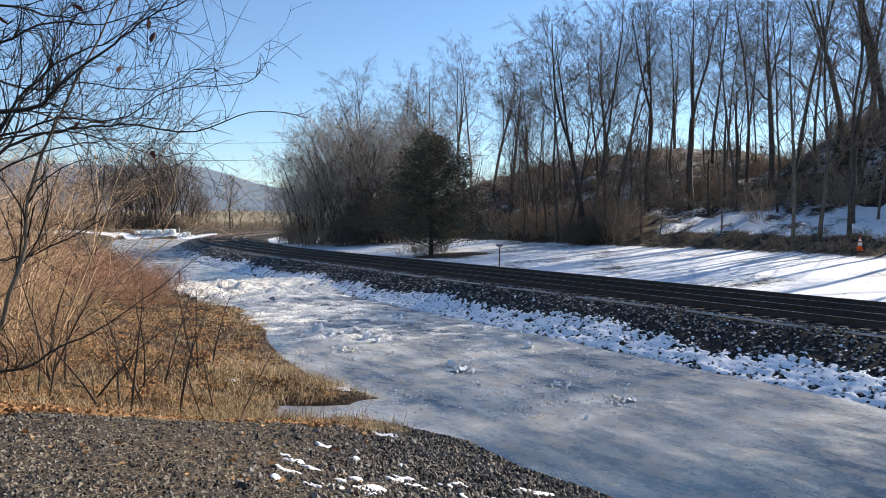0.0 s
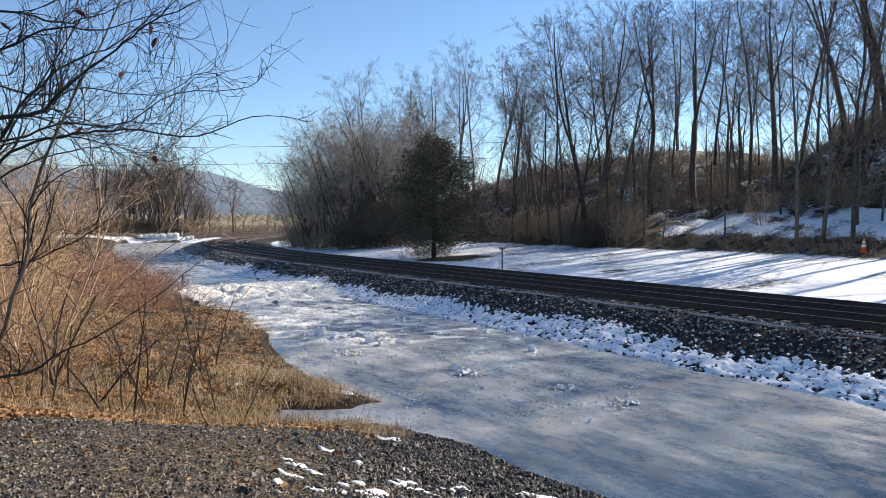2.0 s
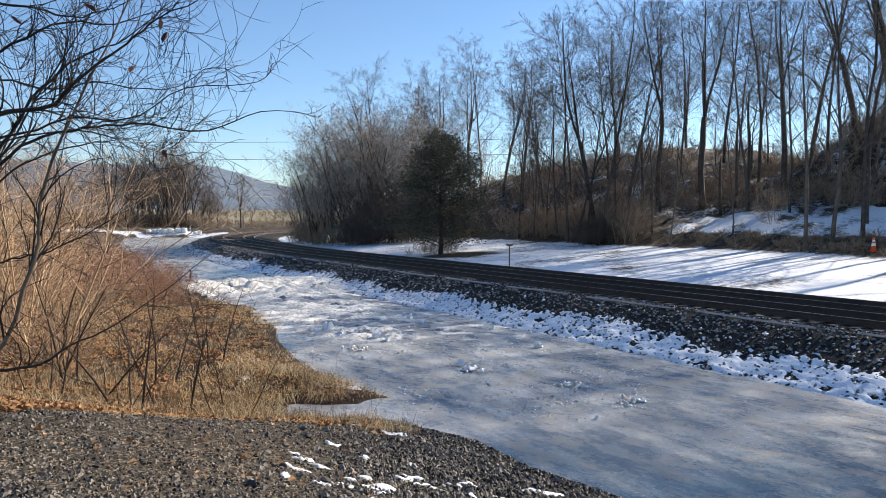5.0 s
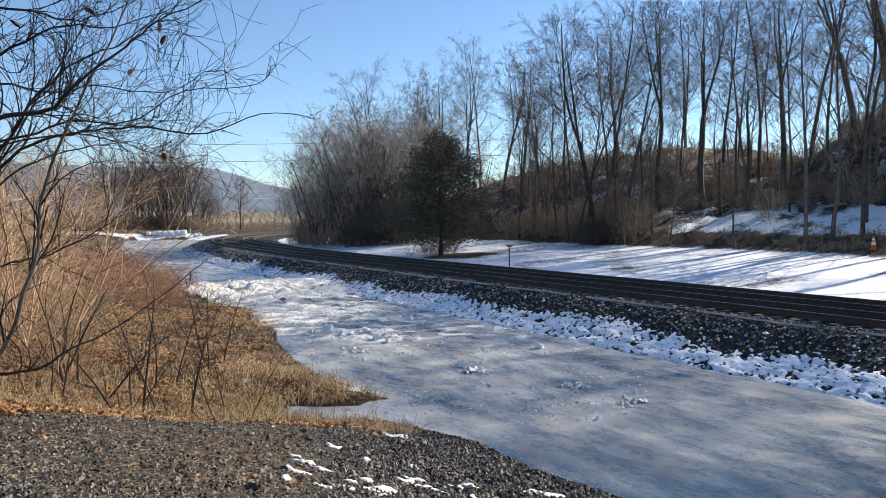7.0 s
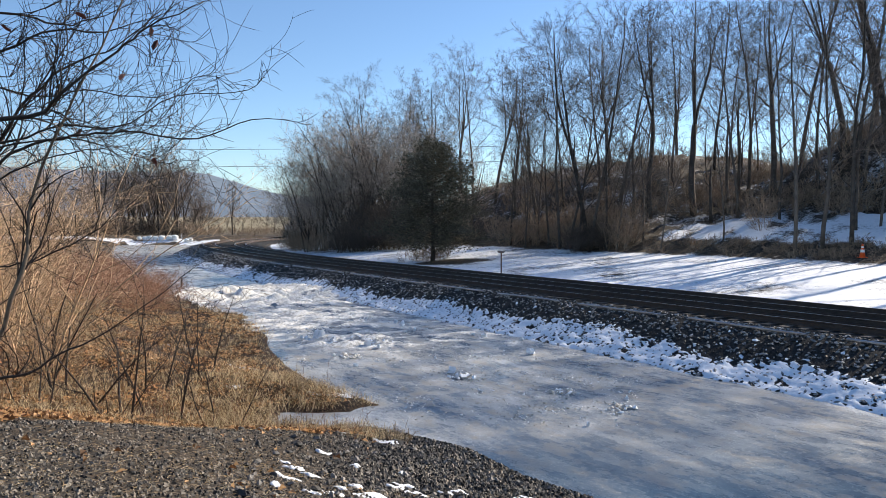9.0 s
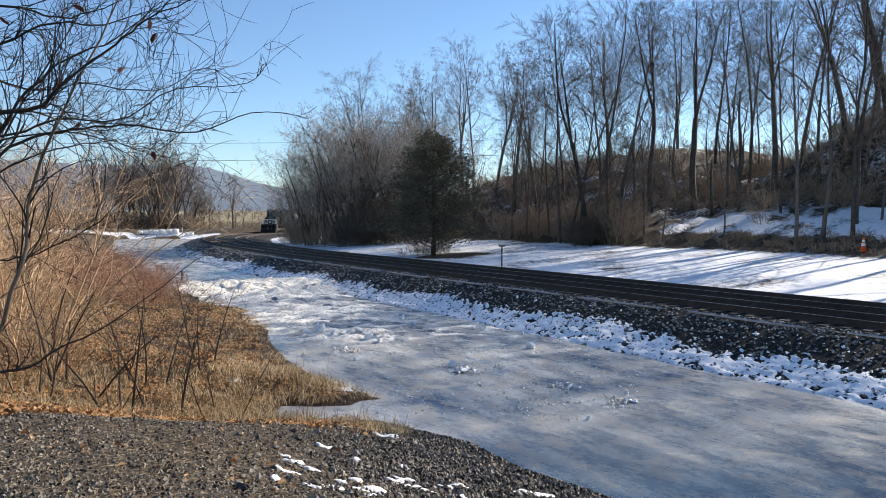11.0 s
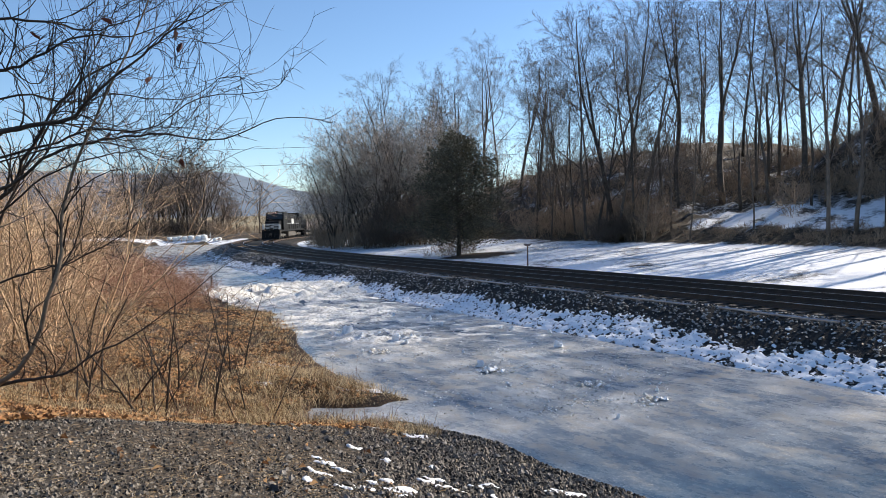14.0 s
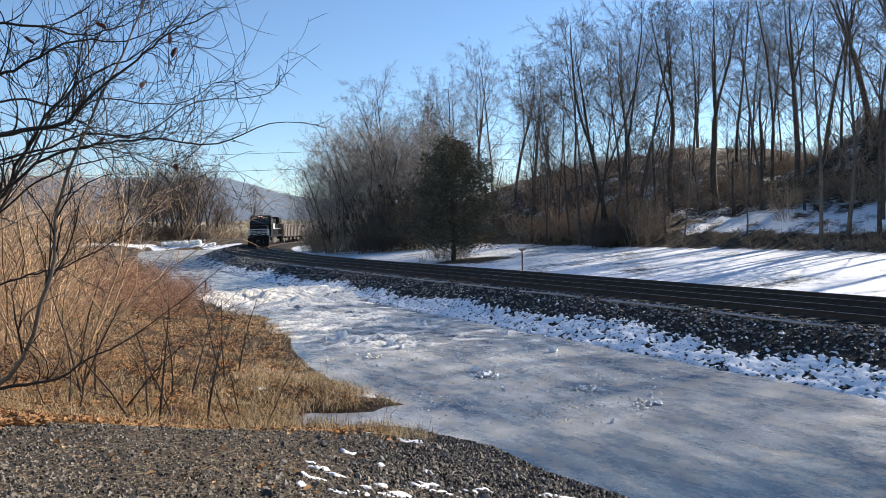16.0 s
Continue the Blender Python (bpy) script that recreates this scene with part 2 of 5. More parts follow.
# ---- mesh tools ----
def mesh(name, verts, faces, mats, smooth=False, picks=None):
    me = bpy.data.meshes.new(name)
    me.from_pydata(verts, [], faces)
    for k in mats if isinstance(mats, (list, tuple)) else (mats,):
        me.materials.append(k)
    if picks is not None:
        me.polygons.foreach_set("material_index", picks)
    if smooth:
        me.polygons.foreach_set("use_smooth", [True] * len(me.polygons))
    me.update()
    return me


class Shape:
    """Collects vertices and faces of one part."""

    def __init__(self):
        self.v, self.f = [], []

    def box(self, x0, x1, y0, y1, z0, z1, bevel=0.0):
        o, e = len(self.v), bevel
        if not e:
            self.v += [(x, y, z) for z in (z0, z1) for y in (y0, y1) for x in (x0, x1)]
            self.f += [tuple(o + i for i in q) for q in ((0, 2, 3, 1), (4, 5, 7, 6), (0, 1, 5, 4), (2, 6, 7, 3), (0, 4, 6, 2), (1, 3, 7, 5))]
            return self
        for z, s in ((z0, e), (z0 + e, 0), (z1 - e, 0), (z1, e)):
            xa, xb, ya, yb = x0 + s, x1 - s, y0 + s, y1 - s
            self.v += [(xa + e, ya, z), (xb - e, ya, z), (xb, ya + e, z), (xb, yb - e, z), (xb - e, yb, z), (xa + e, yb, z), (xa, yb - e, z), (xa, ya + e, z)]
        for r in range(3):
            self.f += [(o + r * 8 + i, o + r * 8 + (i + 1) % 8, o + r * 8 + 8 + (i + 1) % 8, o + r * 8 + 8 + i) for i in range(8)]
        self.f += [tuple(o + i for i in range(7, -1, -1)), tuple(o + 24 + i for i in range(8))]
        return self

    def tube(self, pts, radii, sides=4, cap=True, point=False):
        o, n = len(self.v), len(pts)
        side = None
        for i, p in enumerate(pts):
            a, c = pts[max(i - 1, 0)], pts[min(i + 1, n - 1)]
            tx, ty, tz = c[0] - a[0], c[1] - a[1], c[2] - a[2]
            l = math.sqrt(tx * tx + ty * ty + tz * tz) or 1.0
            tx, ty, tz = tx / l, ty / l, tz / l
            if side is None:
                side = (0.0, 0.0, 1.0) if abs(tz) < 0.8 else (1.0, 0.0, 0.0)
            d = side[0] * tx + side[1] * ty + side[2] * tz
            ux, uy, uz = side[0] - d * tx, side[1] - d * ty, side[2] - d * tz
            l = math.sqrt(ux * ux + uy * uy + uz * uz) or 1.0
            ux, uy, uz = ux / l, uy / l, uz / l
            side = (ux, uy, uz)
            wx, wy, wz = ty * uz - tz * uy, tz * ux - tx * uz, tx * uy - ty * ux
            r = radii[i]
            for k in range(sides):
                ca, sa = CIRCLE[sides][k]
                self.v.append((p[0] + r * (ca * ux + sa * wx), p[1] + r * (ca * uy + sa * wy), p[2] + r * (ca * uz + sa * wz)))
        for i in range(n - 1):
            q = o + i * sides
            self.f += [(q + k, q + (k + 1) % sides, q + sides + (k + 1) % sides, q + sides + k) for k in range(sides)]
        if point:
            o2 = len(self.v) - sides
            del self.v[o2 + 1:]
            self.v[o2] = tuple(pts[-1])
            q = o + (n - 2) * sides
            del self.f[-sides:]
            self.f += [(q + k, q + (k + 1) % sides, o2) for k in range(sides)]
        elif cap and sides > 3:
            self.f += [tuple(o + k for k in range(sides - 1, -1, -1)), tuple(o + (n - 1) * sides + k for k in range(sides))]
        return self

    def spin(self, profile, sides=16, at=(0, 0, 0)):
        """A turned body about z from (radius, height) pairs."""
        o = len(self.v)
        for r, z in profile:
            self.v += [(at[0] + r * math.cos(2 * math.pi * k / sides), at[1] + r * math.sin(2 * math.pi * k / sides), at[2] + z) for k in range(sides)]
        for i in range(len(profile) - 1):
            q = o + i * sides
            self.f += [(q + k, q + (k + 1) % sides, q + sides + (k + 1) % sides, q + sides + k) for k in range(sides)]
        self.f += [tuple(o + k for k in range(sides - 1, -1, -1)), tuple(o + (len(profile) - 1) * sides + k for k in range(sides))]
        return self

    def prism(self, outline, x0, x1):
        """An outline of (y, z) pairs drawn out along x."""
        o, n = len(self.v), len(outline)
        self.v += [(x, y, z) for x in (x0, x1) for y, z in outline]
        self.f += [(o + i, o + (i + 1) % n, o + n + (i + 1) % n, o + n + i) for i in range(n)]
        self.f += [tuple(o + i for i in range(n - 1, -1, -1)), tuple(o + n + i for i in range(n))]
        return self

    def blob(self, x, y, z, sx, sy, sz, rng, rings=3, sides=6, rough=0.3):
        o = len(self.v)
        self.v.append((x, y, z - sz))
        for i in range(1, rings + 1):
            a = math.pi * i / (rings + 1)
            for k in range(sides):
                b = 2 * math.pi * (k + 0.5 * (i % 2)) / sides
                q = 1 + rng.uniform(-rough, rough)
                self.v.append((x + q * sx * math.sin(a) * math.cos(b), y + q * sy * math.sin(a) * math.sin(b), z - q * sz * math.cos(a)))
        self.v.append((x, y, z + sz))
        top = len(self.v) - 1
        self.f += [(o, o + 1 + (k + 1) % sides, o + 1 + k) for k in range(sides)]
        for i in range(rings - 1):
            q = o + 1 + i * sides
            self.f += [(q + k, q + (k + 1) % sides, q + sides + (k + 1) % sides, q + sides + k) for k in range(sides)]
        q = o + 1 + (rings - 1) * sides
        self.f += [(q + k, q + (k + 1) % sides, top) for k in range(sides)]
        return self


CIRCLE = {s: [(math.cos(2 * math.pi * k / s), math.sin(2 * math.pi * k / s)) for k in range(s)] for s in (3, 4, 5, 6, 8, 12)}


def part(name, shape, mat, parent=None, label="", smooth=False):
    ob = new(name, mesh(name, shape.v, shape.f, mat, smooth))
    ob.parent = parent
    return tagged(ob, label) if label else ob


def thing(name, label, category, group="", kind="", m=None):
    ob = tagged(new(name), label, category, group, kind)
    ob.empty_display_size = 0.2
    if m:
        ob.matrix_basis = m
    return ob


# ---- lie of the land ----
HEADING = radians(-33.49)
ALONG = (math.sin(HEADING), math.cos(HEADING))
ACROSS = (math.cos(HEADING), -math.sin(HEADING))
NEAR_RAIL, BEND, RADIUS = 18.72, 46.4, 230.3
CENTRE = tuple(ACROSS[i] * (NEAR_RAIL + RADIUS) + ALONG[i] * BEND for i in (0, 1))
RAIL_A, RAIL_B = 1.234, 1.11
TRACK_A, TRACK_B = NEAR_RAIL + 0.75, NEAR_RAIL + 4.85


TIGHT, RADIUS_2 = 84.0, 120.0
TURN_1 = (TIGHT - BEND) / RADIUS
CENTRE_2 = tuple(CENTRE[i] + (RADIUS - RADIUS_2) * (-ACROSS[i] * math.cos(TURN_1) + ALONG[i] * math.sin(TURN_1)) for i in (0, 1))


def on_track(d, s):
    """The plan position d metres out from the eye's side and s metres along the line."""
    if s < BEND:
        return ACROSS[0] * d + ALONG[0] * s, ACROSS[1] * d + ALONG[1] * s
    c, r, a = CENTRE, RADIUS + NEAR_RAIL - d, (s - BEND) / RADIUS
    if s > TIGHT:
        c, r, a = CENTRE_2, RADIUS_2 + NEAR_RAIL - d, TURN_1 + (s - TIGHT) / RADIUS_2
    ca, sa = math.cos(a), math.sin(a)
    return c[0] + r * (-ACROSS[0] * ca + ALONG[0] * sa), c[1] + r * (-ACROSS[1] * ca + ALONG[1] * sa)


def track_heading(s):
    return HEADING + (max(0.0, s - BEND) / RADIUS if s < TIGHT else TURN_1 + (s - TIGHT) / RADIUS_2)


def track_coords(x, y):
    s = x * ALONG[0] + y * ALONG[1]
    if s < BEND:
        return x * ACROSS[0] + y * ACROSS[1], s
    dx, dy = x - CENTRE[0], y - CENTRE[1]
    a = math.atan2(dx * ALONG[0] + dy * ALONG[1], -(dx * ACROSS[0] + dy * ACROSS[1]))
    if a > TURN_1:
        dx, dy = x - CENTRE_2[0], y - CENTRE_2[1]
        a = math.atan2(dx * ALONG[0] + dy * ALONG[1], -(dx * ACROSS[0] + dy * ACROSS[1]))
        return NEAR_RAIL + RADIUS_2 - math.hypot(dx, dy), TIGHT + RADIUS_2 * max(a - TURN_1, 0.0)
    return NEAR_RAIL + RADIUS - math.hypot(dx, dy), BEND + RADIUS * max(a, 0.0)


SHORE = [(-28, 132), (-44, 132), (-62, 132), (-50, 104), (-26.5, 58), (-16.6, 42), (-11.5, 34), (-7.9, 28.6), (-6.2, 24.5), (-5.6, 21.8), (-4.3, 18.6), (-3.3, 16.8), (-1.45, 14.6), (-2.0, 14.15), (-3.4, 14.0), (-3.5, 13.1), (-1.3, 12.8), (0.35, 11.6), (1.15, 10.3), (2.05, 9.4), (4.2, 6.6), (7.5, 2.5), (14, -6), (30, -30)]


def shore_distance(x, y):
    """Metres inland from the ice edge; negative out on the ice."""
    best, sign = 1e9, 1.0
    for (ax, ay), (bx, by) in zip(SHORE, SHORE[1:]):
        ex, ey = bx - ax, by - ay
        t = max(0.0, min(1.0, ((x - ax) * ex + (y - ay) * ey) / (ex * ex + ey * ey)))
        dx, dy = x - ax - t * ex, y - ay - t * ey
        q = dx * dx + dy * dy
        if q < best - 1e-9:
            best, sign = q, 1.0 if ex * (y - ay) - ey * (x - ax) < 0 else -1.0
    return sign * math.sqrt(best)


def gravel_edge(x):
    """How far ahead the gravel gives way to leaves and grass."""
    return 10.7 - 5.0 * ease(-x, 3.8, 5.0) + 0.08 * max(0.0, x + 2) + 0.55 * noise.noise((x * 0.8, 0.0, 6.0)) + 0.25 * noise.noise((x * 2.6, 0.0, 2.0))


def ease(x, a, b):
    t = max(0.0, min(1.0, (x - a) / (b - a)))
    return t * t * (3 - 2 * t)


def profile(d, table):
    for (a, za), (b, zb) in zip(table, table[1:]):
        if d <= b:
            return za + (zb - za) * max(0.0, d - a) / (b - a)
    return table[-1][1]


BANK = [(14.0, -0.5), (15.2, -0.2), (17.3, 0.7), (26.6, 0.6), (28.5, 0.62), (43.5, 1.65), (45.0, 2.15), (46.5, 2.8), (53.0, 4.4), (56.0, 5.1), (62.0, 7.2), (70.0, 9.4), (78.0, 9.8), (100.0, 9.0), (160.0, 7.0)]


def height(x, y):
    d, s = track_coords(x, y)
    far = math.hypot(x, y)
    q = shore_distance(x, y) if far < 260 else (50.0 if d < 0 else -50.0)
    n = noise.noise((x * 0.11, y * 0.11, 0.0)) * 0.5 + noise.noise((x * 0.5, y * 0.5, 3.0)) * 0.18
    if d > 14.0 and far < 700:
        z = profile(d, BANK)
        fade = 1.0 - 0.85 * ease(s, 85, 150)
        if z > 1.65:
            z = 1.65 + (z - 1.65) * fade * (1.0 + 0.85 * ease(-s, -43, -25) * ease(d, 54.5, 64)) + (n * 1.7 + 0.5 * noise.noise((x * 0.9, y * 0.9, 6.0))) * ease(d, 44, 54)
            z += 3.0 * ease(d, 45, 57) * ease(s, 40, 60) * (1 - ease(s, 110, 150))
        elif d > 27:
            z += n * 0.15
    elif q > -1.5:
        near = 1.0 - ease(far, 9, 26)
        z = -0.01 + 2.12 * near * ease(q, -1.0, 8.5) + (1.0 - near) * 1.15 * ease(q, -0.3, 9)
        z += n * 0.35 * ease(q, 0.2, 3) + 0.035 * noise.noise((x * 2.3, y * 2.3, 7.0)) * ease(q, -0.3, 1.0)
        z -= 0.9 * ease(-q, 0.0, 1.0)
        z += 0.5 * ease(y, 130, 134) * ease(q, 0.0, 2.0) * (1 - ease(y, 150, 165))
    else:
        z = -0.9
    beyond = ease(far, 140, 190)
    z = z * (1 - beyond) + max(z, 0.75 + n * 0.3) * beyond if d < 44 else z
    rise = max(0.0, y - 170.0)
    return z + 0.016 * rise * ease(rise, 0, 120) * (1 if far < 2500 else 1.0)


# ---- ground, ice and track bed ----
def add_layer(me, name, values):
    me.attributes.new(name, "FLOAT", "POINT").data.foreach_set("value", values)


def build_ground():
    radii = [0.0, 0.8]
    while radii[-1] < 4200:
        radii.append(radii[-1] * (1.028 if radii[-1] < 160 else 1.12) + (0.05 if radii[-1] < 30 else 0))
    bearings = [-180 + 6 * i for i in range(23)] + [-42 + 0.4 * i for i in range(210)] + [42 + 6 * i for i in range(23)]
    verts, snow, grit, litter, meadow = [], [], [], [], []
    for r in radii[1:]:
        for b in bearings:
            x, y = r * math.sin(radians(b)), r * math.cos(radians(b))
            d, s = track_coords(x, y)
            q = shore_distance(x, y) if r < 260 else 50.0
            verts.append((x, y, height(x, y)))
            field = ease(d, 26.5, 28.0) * (1 - ease(d, 42.5, 45.5)) * (1 - ease(s, 130, 150))
            lane = (0.62 + 0.38 * ease(d, 45.8, 46.8)) * ease(d, 42.0, 44) * (1 - ease(d, 53.5, 57)) * (1 - ease(s, 34, 50))
            wood = 0.42 * ease(d, 44, 50)
            bare = ease(18 - math.hypot((x - 0.5) / 1.6, y - 57.0), 15.6, 17.2)
            v = max(field * (0.57 + 0.08 * noise.noise((x * 0.2, y * 0.35, 4.0))) * (1 - 0.75 * bare), lane * (0.56 + 0.3 * noise.noise((x * 0.45, y * 0.45, 9.0))), wood if r < 250 else 0.1)
            if q > 0 and d < 14:
                v = 0.16 + 0.22 * ease(q, 3.0, 0.4) if y < 14 else 0.1
                if y > 125:
                    v = max(v, 0.7 * (1 - ease(abs(y - 134), 1.5, 3.5)))
            snow.append(v if r < 600 else 0.0)
            edge = gravel_edge(x) + 0.7 * noise.noise((x * 0.6, y * 0.6, 1.0))
            grit.append((1 - ease(y, edge, edge + 1.2)) if d < 14 else 0.0)
            litter.append(1 - ease(y, 20, 40) if d < 14 else 0.1)
            meadow.append(ease(r, 190, 260) if d < 60 else ease(r, 250, 330))
    n, faces = len(bearings), []
    for i in range(len(radii) - 2):
        faces += [(i * n + k, (i + 1) * n + k, (i + 1) * n + (k + 1) % n, i * n + (k + 1) % n) for k in range(n)]
    verts.append((0, 0, height(0, 0)))
    hub = len(verts) - 1
    faces += [(hub, k, (k + 1) % n) for k in range(n)]
    for a in (snow, grit, litter, meadow):
        a.append(a[0])
    me = mesh("ground", verts, [f[::-1] for f in faces], GROUND, True)
    for name, values in (("snow", snow), ("grit", grit), ("litter", litter), ("meadow", meadow)):
        add_layer(me, name, values)
    return tagged(new("ground", me), "winter ground of soil, gravel, leaf litter and patchy snow", "ground", kind="structure")


def crust(x, y, debris=True):
    """How broken and lumpy the ice is: heaved crust in the middle of the flat, smooth sheets around; debris: with the streak of crumbs."""
    def spot(cx, cy, rx, ry):
        return max(0.0, 1 - ((x - cx) / rx) ** 2 - ((y - cy) / ry) ** 2)
    return min(1.0, 1.3 * spot(-10.0, 37.0, 5.8, 7.0) + 0.5 * spot(-5.2, 28.0, 3.0, 4.0) + 0.7 * spot(-2.9, 22.4, 2.0, 1.5) + (0.6 if debris else 0.04) * max(0.0, 1 - abs((x + 3) * 0.61 + (y - 20) * 0.79) / 1.5) * (1 - ease(x, 5, 8)) * ease(x, -5, -2) * max(0.0, noise.noise((x * 1.3, y * 1.3, 2.2)) * 2.2))


def build_ice():
    """One frozen sheet from the gravel point to the far crossing, finest where it is broken."""
    verts, faces, values, clear = [], [], [], []
    rows = [3.0]
    while rows[-1] < 140:
        rows.append(rows[-1] + max(0.07, 0.0052 * rows[-1]))
    cols = [-0.62 + 0.0085 * i for i in range(182)]
    for i, y in enumerate(rows):
        for k, c in enumerate(cols):
            x = c * y if y > 12 else c * 12 + (0.0 if y > 3 else 0)
            h = crust(x, y, False)
            n = noise.fractal((x * 1.6, y * 1.6, 0.0), 0.8, 2.0, 5)
            ridge = abs(noise.noise((x * 0.9 + 3, y * 0.9, 5.0)))
            fleck = abs(noise.noise((x * 4.3, y * 4.3, 8.0)))
            z = (1.0 + 0.5 * ease(y, 27, 32)) * math.sqrt(h) * (0.2 * max(0.0, n) + 0.22 * max(0.0, ridge - 0.08) + 0.36 * fleck * min(1.0, 0.3 + h)) + 0.012 * n * min(1.0, 0.25 + h * 3) + 0.01 * noise.noise((x * 0.3, y * 0.3, 1.0))
            verts.append((x, y, z))
            streak = noise.noise((x * 0.22 + y * 0.1, y * 0.5 - x * 0.2, 3.0))
            # weight of the darker blue tone: strongest near the eye and rightwards, plus streaks
            clear.append(max(0.0, min(1.0, (1 - ease(y - 0.15 * x + 2.5 * streak, 9.0, 14.0)) + 0.6 * max(0.0, streak - 0.12) * (1 - ease(y, 20, 30)))))
            values.append(max(min(1.0, math.sqrt(h) * (0.38 + 0.9 * n + 1.1 * ridge)) if h > 0 else 0.0, (0.2 + 0.55 * n) * ease(y, 16, 25) * (1 - 0.55 * ease(y, 38, 48))))
    n = len(cols)
    for i in range(len(rows) - 1):
        for k in range(n - 1):
            x, y, _ = verts[i * n + k]
            d, s = track_coords(x, y)
            if d < 17.0 and shore_distance(x, y) < 1.2:
                faces.append((i * n + k, i * n + k + 1, (i + 1) * n + k + 1, (i + 1) * n + k))
    me = mesh("ice_sheet", verts, faces, ICE, True)
    add_layer(me, "crust", values)
    add_layer(me, "clear", clear)
    return tagged(new("ice_sheet", me), "grey frozen overflow sheet with silt streaks and broken crust", "ice", kind="structure")


BED_LINE = [(14.6, -0.25), (15.1, 0.0), (15.8, 0.27), (16.6, 0.62), (17.2, 0.88), (17.7, 1.0), (18.2, 1.03), (20.8, 1.03), (22.0, 0.93), (24.9, 0.91), (25.6, 0.88), (26.4, 0.72), (27.6, 0.4)]


def stations(s0, s1, near=0.6, far=2.0):
    out = [s0]
    while out[-1] < s1:
        out.append(out[-1] + (near if -8 < out[-1] < 45 else far))
    return out


def build_bed():
    verts, faces = [], []
    ds = [14.6 + 0.26 * i for i in range(51)]
    ss = stations(-60, 345, 0.3, 1.5)
    for s in ss:
        for d in ds:
            x, y = on_track(d, s)
            w = 0.08 * noise.noise((x * 0.7, y * 0.7, 9.0)) + 0.05 * noise.noise((x * 2.6, y * 2.6, 4.0))
            verts.append((x, y, profile(d, BED_LINE) + w * (1 - 0.7 * ease(d, 17, 18.2))))
    n = len(ds)
    for i in range(len(ss) - 1):
        faces += [(i * n + k, i * n + k + 1, (i + 1) * n + k + 1, (i + 1) * n + k) for k in range(n - 1)]
    ob = new("track_bed", mesh("track_bed", verts, faces, BED, True))
    return tagged(ob, "sloped bed of dark crushed stone ballast under the rails", "ballast", kind="structure")


def build_bank_snow(bed):
    """Thin wind-laid snow over the foot of the ballast, broken by the stones."""
    verts, faces, keep = [], [], []
    ds = [14.85 + 0.06 * i for i in range(45)]
    ss = stations(-8, 120, 0.1, 0.4)
    for s in ss:
        for d in ds:
            x, y = on_track(d, s)
            w = 0.08 * noise.noise((x * 0.7, y * 0.7, 9.0)) + 0.05 * noise.noise((x * 2.6, y * 2.6, 4.0))
            reach = 16.35 + 0.7 * noise.noise((s * 0.22, 0.0, 2.0)) + 0.25 * noise.noise((s * 1.1, d, 6.0))
            lie = 0.06 * noise.noise((x * 2.6, y * 2.6, 11.0)) + 0.1 * noise.noise((x * 7, y * 7, 2.0)) + 0.05 * noise.noise((x * 15, y * 15, 5.0))
            t = lie + 0.03 - 0.1 * ease(d, reach - 0.5, reach + 0.35) - 0.06 * (1 - ease(d, 14.9, 15.15))
            keep.append(t > -0.03)
            verts.append((x, y, profile(d, BED_LINE) + w + 0.012 + min(t, 0.03)))
    n = len(ds)
    for i in range(len(ss) - 1):
        for k in range(n - 1):
            q = (i * n + k, i * n + k + 1, (i + 1) * n + k + 1, (i + 1) * n + k)
            if any(keep[j] for j in q):
                faces.append(q)
    ob = new("snow_band", mesh("snow_band", verts, faces, SNOW, True))
    return tagged(ob, "thin broken snow lying along the foot of the ballast", "snow", kind="stuff")


def stone_shape(shape, x, y, z, r, rng):
    o = len(shape.v)
    a, tilt = rng.uniform(0, 6.28), rng.uniform(-0.5, 0.5)
    sx, sy, sz = r * rng.uniform(0.8, 1.5), r * rng.uniform(0.6, 1.0), r * rng.uniform(0.45, 0.85)
    ca, sa = math.cos(a), math.sin(a)
    pts = ((1, .1, .15), (.35, .95, -.1), (-.8, .55, .2), (-.9, -.5, -.15), (.2, -1, .1), (.4, .2, .95), (-.35, -.25, .9), (0, 0, -.9))
    for px, py, pz in pts:
        px, py, pz = px * sx * rng.uniform(.8, 1.15), py * sy * rng.uniform(.8, 1.15), pz * sz
        pz += tilt * px
        shape.v.append((x + ca * px - sa * py, y + sa * px + ca * py, z + pz))
    shape.f += [tuple(o + i for i in q) for q in ((0, 1, 5), (1, 2, 6, 5), (2, 3, 6), (3, 4, 6), (4, 0, 5), (4, 5, 6), (0, 7, 1), (1, 7, 2), (2, 7, 3), (3, 7, 4), (4, 7, 0))]


def build_ballast_stones():
    rng, sh = random.Random(5), Shape()
    for _ in range(18500):
        s = -7 + 105 * rng.random() ** 1.7
        d = rng.uniform(15.0, 18.1)
        if d < 16.3 and rng.random() < 0.25:
            continue
        x, y = on_track(d, s)
        w = 0.08 * noise.noise((x * 0.7, y * 0.7, 9.0)) + 0.05 * noise.noise((x * 2.6, y * 2.6, 4.0))
        stone_shape(sh, x, y, profile(d, BED_LINE) + w * (1 - 0.7 * ease(d, 17, 18.2)) + 0.01, rng.uniform(0.03, 0.065) * (1 + max(0.0, s - 40) / 60), rng)
    ob = new("ballast_stones", mesh("ballast_stones", sh.v, sh.f, BALLAST))
    return tagged(ob, "loose angular dark grey ballast stones on the slope", "stones", kind="stuff")


